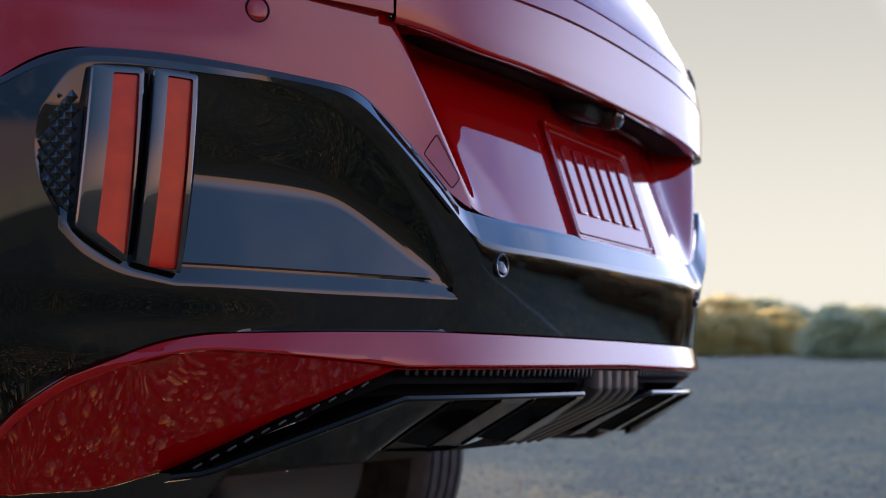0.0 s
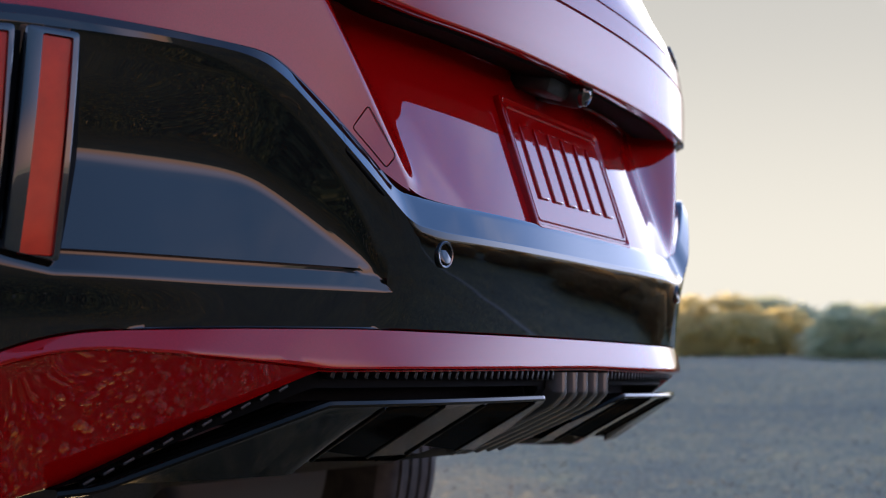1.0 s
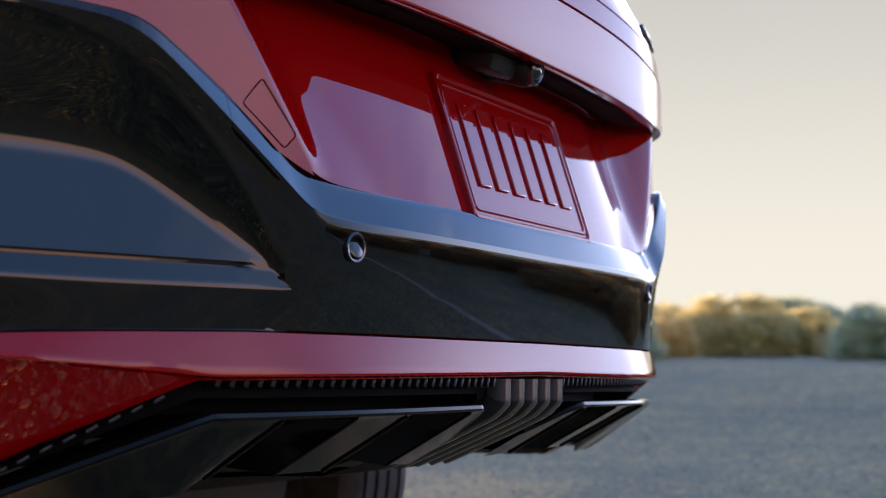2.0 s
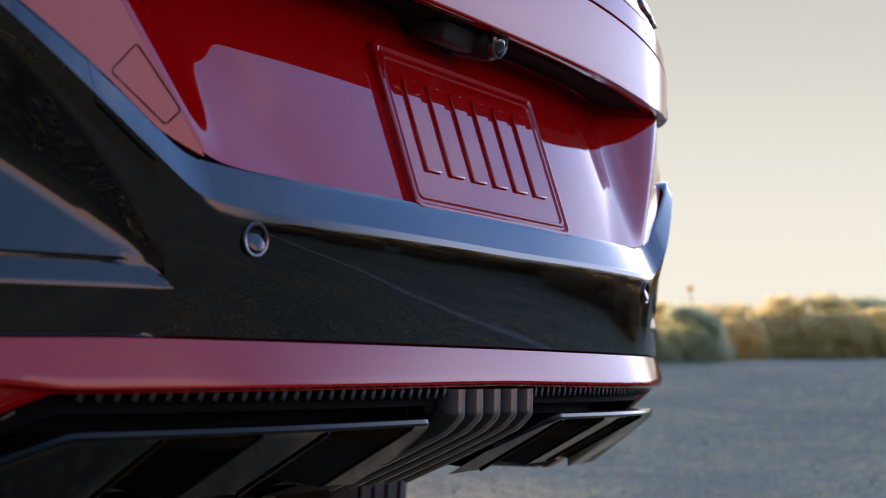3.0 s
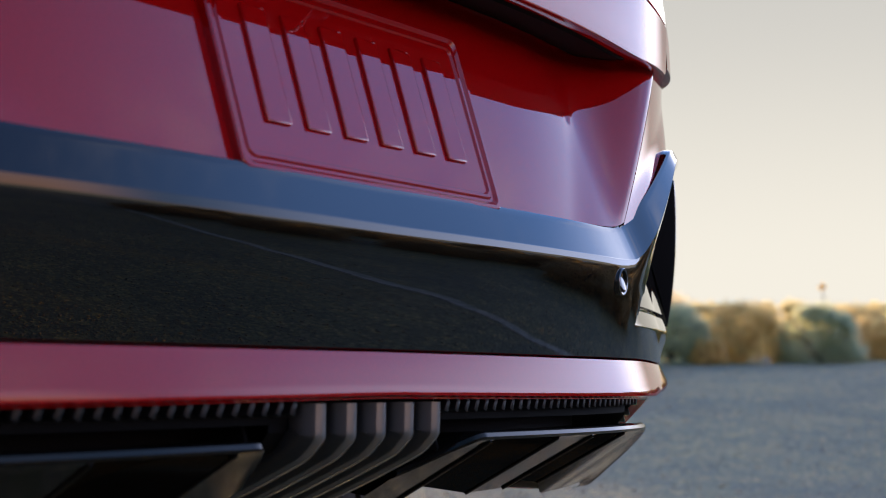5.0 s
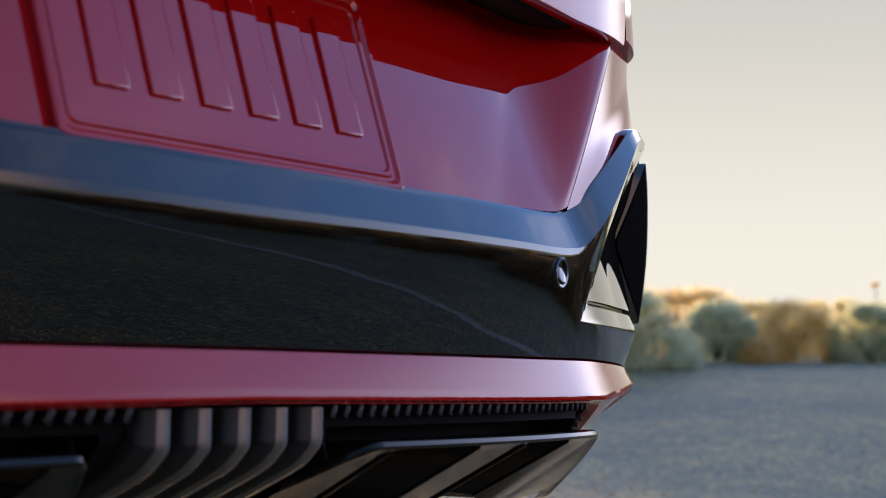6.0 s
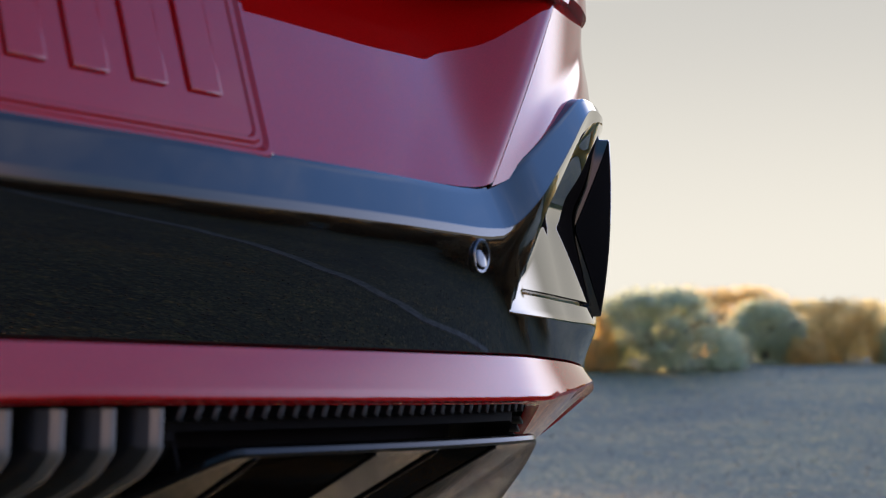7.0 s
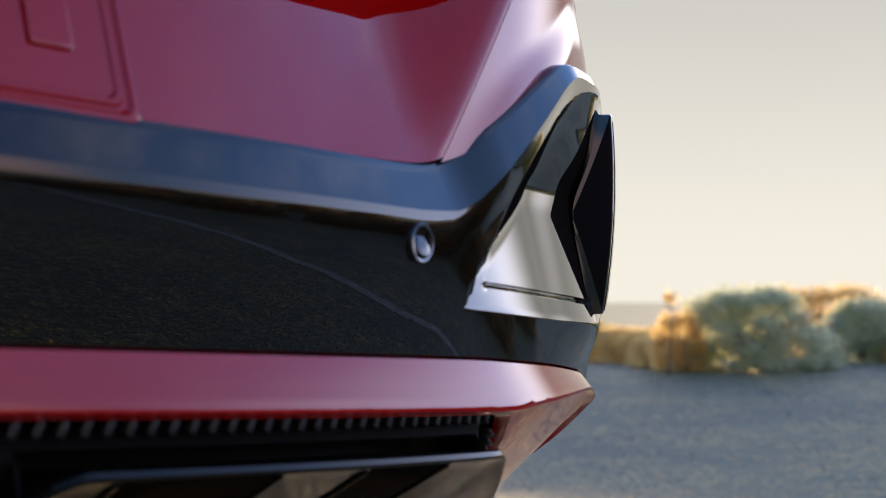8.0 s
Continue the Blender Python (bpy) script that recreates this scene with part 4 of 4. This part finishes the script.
# ---- bushes ----
def leaf_material(name, low, high):
    m = material(name, low, 0.7)
    t = m.node_tree
    g = t.nodes.new("ShaderNodeNewGeometry")
    r = t.nodes.new("ShaderNodeValToRGB")
    r.color_ramp.elements[0].color, r.color_ramp.elements[1].color = (*low, 1), (*high, 1)
    t.links.new(g.outputs["Random Per Island"], r.inputs[0])
    b = t.nodes["Principled BSDF"]
    t.links.new(r.outputs[0], b.inputs["Base Color"])
    tr = t.nodes.new("ShaderNodeBsdfTranslucent")
    t.links.new(r.outputs[0], tr.inputs[0])
    mix = t.nodes.new("ShaderNodeMixShader")
    mix.inputs[0].default_value = 0.85
    t.links.new(b.outputs[0], mix.inputs[1])
    t.links.new(tr.outputs[0], mix.inputs[2])
    t.links.new(mix.outputs[0], t.nodes["Material Output"].inputs[0])
    return m


SAGE = leaf_material("sage_leaves", (0.50, 0.54, 0.34), (0.70, 0.73, 0.50))
OLIVE = leaf_material("olive_leaves", (0.64, 0.56, 0.25), (0.84, 0.74, 0.40))
GOLD = leaf_material("dry_golden_leaves", (0.76, 0.58, 0.23), (0.92, 0.74, 0.37))
SCRUB = leaf_material("brown_scrub_leaves", (0.36, 0.26, 0.13), (0.60, 0.43, 0.21))
BARK = material("grey_bark", (0.12, 0.10, 0.08), 0.9)
vary(BARK, 40.0, (0.08, 0.065, 0.05), (0.18, 0.15, 0.12))


def bush(seed, leaves, label, count=24000):
    """A round desert shrub, one metre high: forked stems and a crown of many small leaves."""
    rng = random.Random(seed)
    root = new("bush")
    tagged(root, label, "bush", group="shrubs along the edge of the lot")
    bm = bmesh.new()
    tips = []
    for i in range(16):
        a, lean = rng.uniform(0, 6.28), rng.uniform(0.15, 1.15)
        ln = rng.uniform(0.62, 0.92)
        p = [Vector((0.05 * math.cos(a), 0.05 * math.sin(a), -0.05))]
        for j in range(1, 5):
            f = j / 4
            p.append(Vector((ln * 0.95 * f * math.sin(lean * f + 0.1) * math.cos(a + 0.2 * f), ln * 0.95 * f * math.sin(lean * f + 0.1) * math.sin(a + 0.2 * f), ln * f * math.cos(lean * f * 0.8))))
        t = tube(p, [0.022, 0.016, 0.012, 0.008, 0.003], 5)
        me = bpy.data.meshes.new("tmp")
        t.to_mesh(me)
        t.free()
        bm.from_mesh(me)
        bpy.data.meshes.remove(me)
        tips.append(p)
    part("stem", bm, BARK, root, "", 50)
    clumps = []
    for i in range(110):
        u, a = rng.random(), rng.uniform(0, 6.28)
        z = 0.03 + 0.84 * u
        rad = 0.60 * math.sqrt(max(0.03, 1 - ((z - 0.20) / 0.70) ** 2)) * rng.uniform(0.86, 1.06)
        clumps.append((Vector((rad * math.cos(a), rad * math.sin(a), z)), rng.uniform(0.09, 0.19)))
    for i in range(34):
        a, rad = rng.uniform(0, 6.28), 0.46 * math.sqrt(rng.random())
        clumps.append((Vector((rad * math.cos(a), rad * math.sin(a), rng.uniform(0.05, 0.62))), rng.uniform(0.12, 0.2)))
    verts, faces = [], []
    for i in range(count):
        c, q = rng.choice(clumps)
        w = Vector((rng.gauss(0, 1), rng.gauss(0, 1), rng.gauss(0, 0.8)))
        o = c + w.normalized() * q * rng.random() ** 0.5
        if o.z < 0.02:
            continue
        ln, wd = rng.uniform(0.026, 0.050), rng.uniform(0.007, 0.014)
        t = Vector((rng.gauss(0, 1), rng.gauss(0, 1), rng.gauss(0.5, 0.8))).normalized()
        n = t.cross(Vector((rng.gauss(0, 1), rng.gauss(0, 1), rng.gauss(0, 1)))).normalized()
        k = len(verts)
        bend = t.cross(n) * 0.15 * ln
        verts += [tuple(o), tuple(o + 0.5 * ln * t + wd * n + bend), tuple(o + ln * t), tuple(o + 0.5 * ln * t - wd * n + bend)]
        faces.append((k, k + 1, k + 2, k + 3))
    me = bpy.data.meshes.new("crown")
    me.from_pydata(verts, [], faces)
    me.materials.append(leaves)
    crown = new("crown", me)
    crown.parent = root
    return root


KINDS = {"s": bush(1, SAGE, "rounded grey-green sage shrub at the edge of the gravel"), "o": bush(2, OLIVE, "olive desert shrub at the edge of the gravel"),
         "g": bush(3, GOLD, "dry golden shrub lit from behind by the sun", 17000), "t": bush(4, SAGE, "pale sage shrub with loose top twigs"), "b": bush(5, SCRUB, "low dark brown scrub beyond the lot")}
used = set()


def put_bush(kind, x, y, width, height, turn):
    m = pose(x, y, ground_height(x, y) - 0.02, 0, 0, turn)
    ob = KINDS[kind]
    if kind in used:
        ob = copy_thing(ob, m)
    used.add(kind)
    ob.matrix_basis = m @ Matrix.Diagonal((width / 1.3, width / 1.3, height, 1))
    return ob


for row in (("g", 9.08, 5.91, 0.64, 0.30, 0),
            ("g", 8.22, 4.86, 0.37, 0.42, 67),
            ("g", 8.44, 5.25, 0.27, 0.23, 134),
            ("s", 8.71, 4.64, 1.02, 0.57, 201),
            ("t", 10.13, 4.56, 0.58, 0.51, 268),
            ("g", 10.66, 4.20, 0.65, 0.53, 335),
            ("s", 10.87, 3.67, 0.65, 0.49, 42),
            ("g", 12.09, 3.64, 0.51, 0.41, 109),
            ("o", 13.22, 3.37, 1.19, 0.63, 176),
            ("o", 13.68, 2.79, 0.75, 0.50, 243),
            ("s", 12.34, 1.83, 0.97, 0.51, 310),
            ("t", 12.93, 1.25, 0.92, 0.55, 17),
            ("g", 10.07, 4.23, 0.30, 0.24, 84),
            ("g", 13.45, 3.69, 0.64, 0.53, 151),
            ("o", 12.17, 7.59, 0.88, 0.30, 218),
            ("o", 11.28, 6.57, 0.52, 0.48, 285),
            ("o", 11.44, 7.07, 0.37, 0.21, 352),
            ("g", 12.02, 5.88, 1.43, 0.67, 59),
            ("o", 13.42, 5.80, 0.79, 0.56, 126),
            ("o", 14.02, 5.23, 0.88, 0.58, 193),
            ("g", 14.27, 4.55, 0.88, 0.52, 260),
            ("o", 15.50, 4.46, 0.66, 0.40, 327),
            ("s", 16.75, 3.70, 1.54, 0.66, 34),
            ("s", 17.18, 3.14, 0.96, 0.48, 101),
            ("g", 15.87, 1.91, 1.26, 0.51, 168),
            ("o", 16.46, 1.21, 1.19, 0.55, 235),
            ("o", 13.32, 5.54, 0.41, 0.22, 302),
            ("o", 16.91, 4.30, 0.81, 0.53, 9),
            ("o", 10.85, 7.73, 1.01, 0.39, 76),
            ("o", 15.19, 4.86, 1.30, 0.57, 143)):
    put_bush(*row)

# shrubs behind the camera, to the right
for i in range(17):
    a, r = radians(92 + 3.1 * i), 7.6 + 1.9 * math.sin(2.3 * i) + 0.12 * i
    put_bush("b", r * math.sin(a), r * math.cos(a), 1.15 + 0.35 * math.sin(1.7 * i), 0.44 + 0.10 * math.sin(3.1 * i), 53 * i)


def dry_stalk(x, y, height, crown, seed):
    """A thin dead stalk with a few twigs, and a small crown of dry leaves at its tip."""
    rng = random.Random(seed)
    root = new("dry_stalk")
    root.matrix_world = pose(x, y, ground_height(x, y) - 0.01)
    tagged(root, "thin dry stalk with a tuft at its tip, among the shrubs", "plant")
    line = [Vector((0.012 * math.sin(3 * f), 0.01 * math.sin(5 * f + 1), height * f)) for f in np.linspace(0, 1, 8)]
    part("stem", tube(line, [0.006 - 0.003 * f / 7 for f in range(8)], 6), BARK, root, "", 50)
    for i in range(5):
        o = line[-1 - i % 3]
        a = rng.uniform(0, 6.28)
        tip = o + Vector((crown * math.cos(a), crown * math.sin(a), crown * rng.uniform(0.1, 0.6)))
        part("twig", tube([o, o.lerp(tip, 0.5) + Vector((0, 0, 0.1 * crown)), tip], [0.004, 0.003, 0.002], 5), BARK, root, "", 50)
    verts, faces = [], []
    for i in range(160):
        w = Vector((rng.gauss(0, 1), rng.gauss(0, 1), rng.gauss(0, 0.5))).normalized() * crown * rng.random() ** 0.4
        o = line[-1] + w
        t = Vector((rng.gauss(0, 1), rng.gauss(0, 1), rng.gauss(0, 1))).normalized() * 0.024
        n = t.cross(Vector((rng.gauss(0, 1), rng.gauss(0, 1), 1))).normalized() * 0.006
        q = len(verts)
        verts += [tuple(o), tuple(o + 0.5 * t + n), tuple(o + t), tuple(o + 0.5 * t - n)]
        faces.append((q, q + 1, q + 2, q + 3))
    me = bpy.data.meshes.new("tuft")
    me.from_pydata(verts, [], faces)
    me.materials.append(GOLD)
    tuft = new("tuft", me)
    tuft.parent = root


dry_stalk(-1.227 + 14 * math.sin(radians(70.3)), -0.679 + 14 * math.cos(radians(70.3)), 0.62, 0.022, 5)
dry_stalk(-0.345 + 9.8 * math.sin(radians(56.8)), -0.680 + 9.8 * math.cos(radians(56.8)), 0.48, 0.05, 6)

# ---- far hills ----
# the hills emit a cream glow, which paints the bright haze over them
HILL = material("haze_glow_hill", (0.05, 0.05, 0.05), 1.0)
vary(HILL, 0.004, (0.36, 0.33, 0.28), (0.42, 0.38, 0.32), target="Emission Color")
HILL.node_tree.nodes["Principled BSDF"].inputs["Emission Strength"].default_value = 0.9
rows = []
for lift in (-20.0, 1.0):
    row = []
    for a in np.linspace(0, 2 * math.pi, 241):
        r = 2600.0
        hgt = 34 + 22 * noise.noise((math.cos(a) * 3, math.sin(a) * 3, 0.7)) + 10 * noise.noise((math.cos(a) * 11, math.sin(a) * 11, 2.7))
        row.append(Vector((r * math.cos(a), r * math.sin(a), lift if lift < 0 else max(hgt, 5))))
    rows.append(row)
rows.append([Vector((v.x * 1.4, v.y * 1.4, v.z * 1.2)) for v in rows[1]])
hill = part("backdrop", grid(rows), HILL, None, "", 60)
tagged(hill, "low hills far behind the shrubs, haze put in as a glow", "hills", kind="structure")
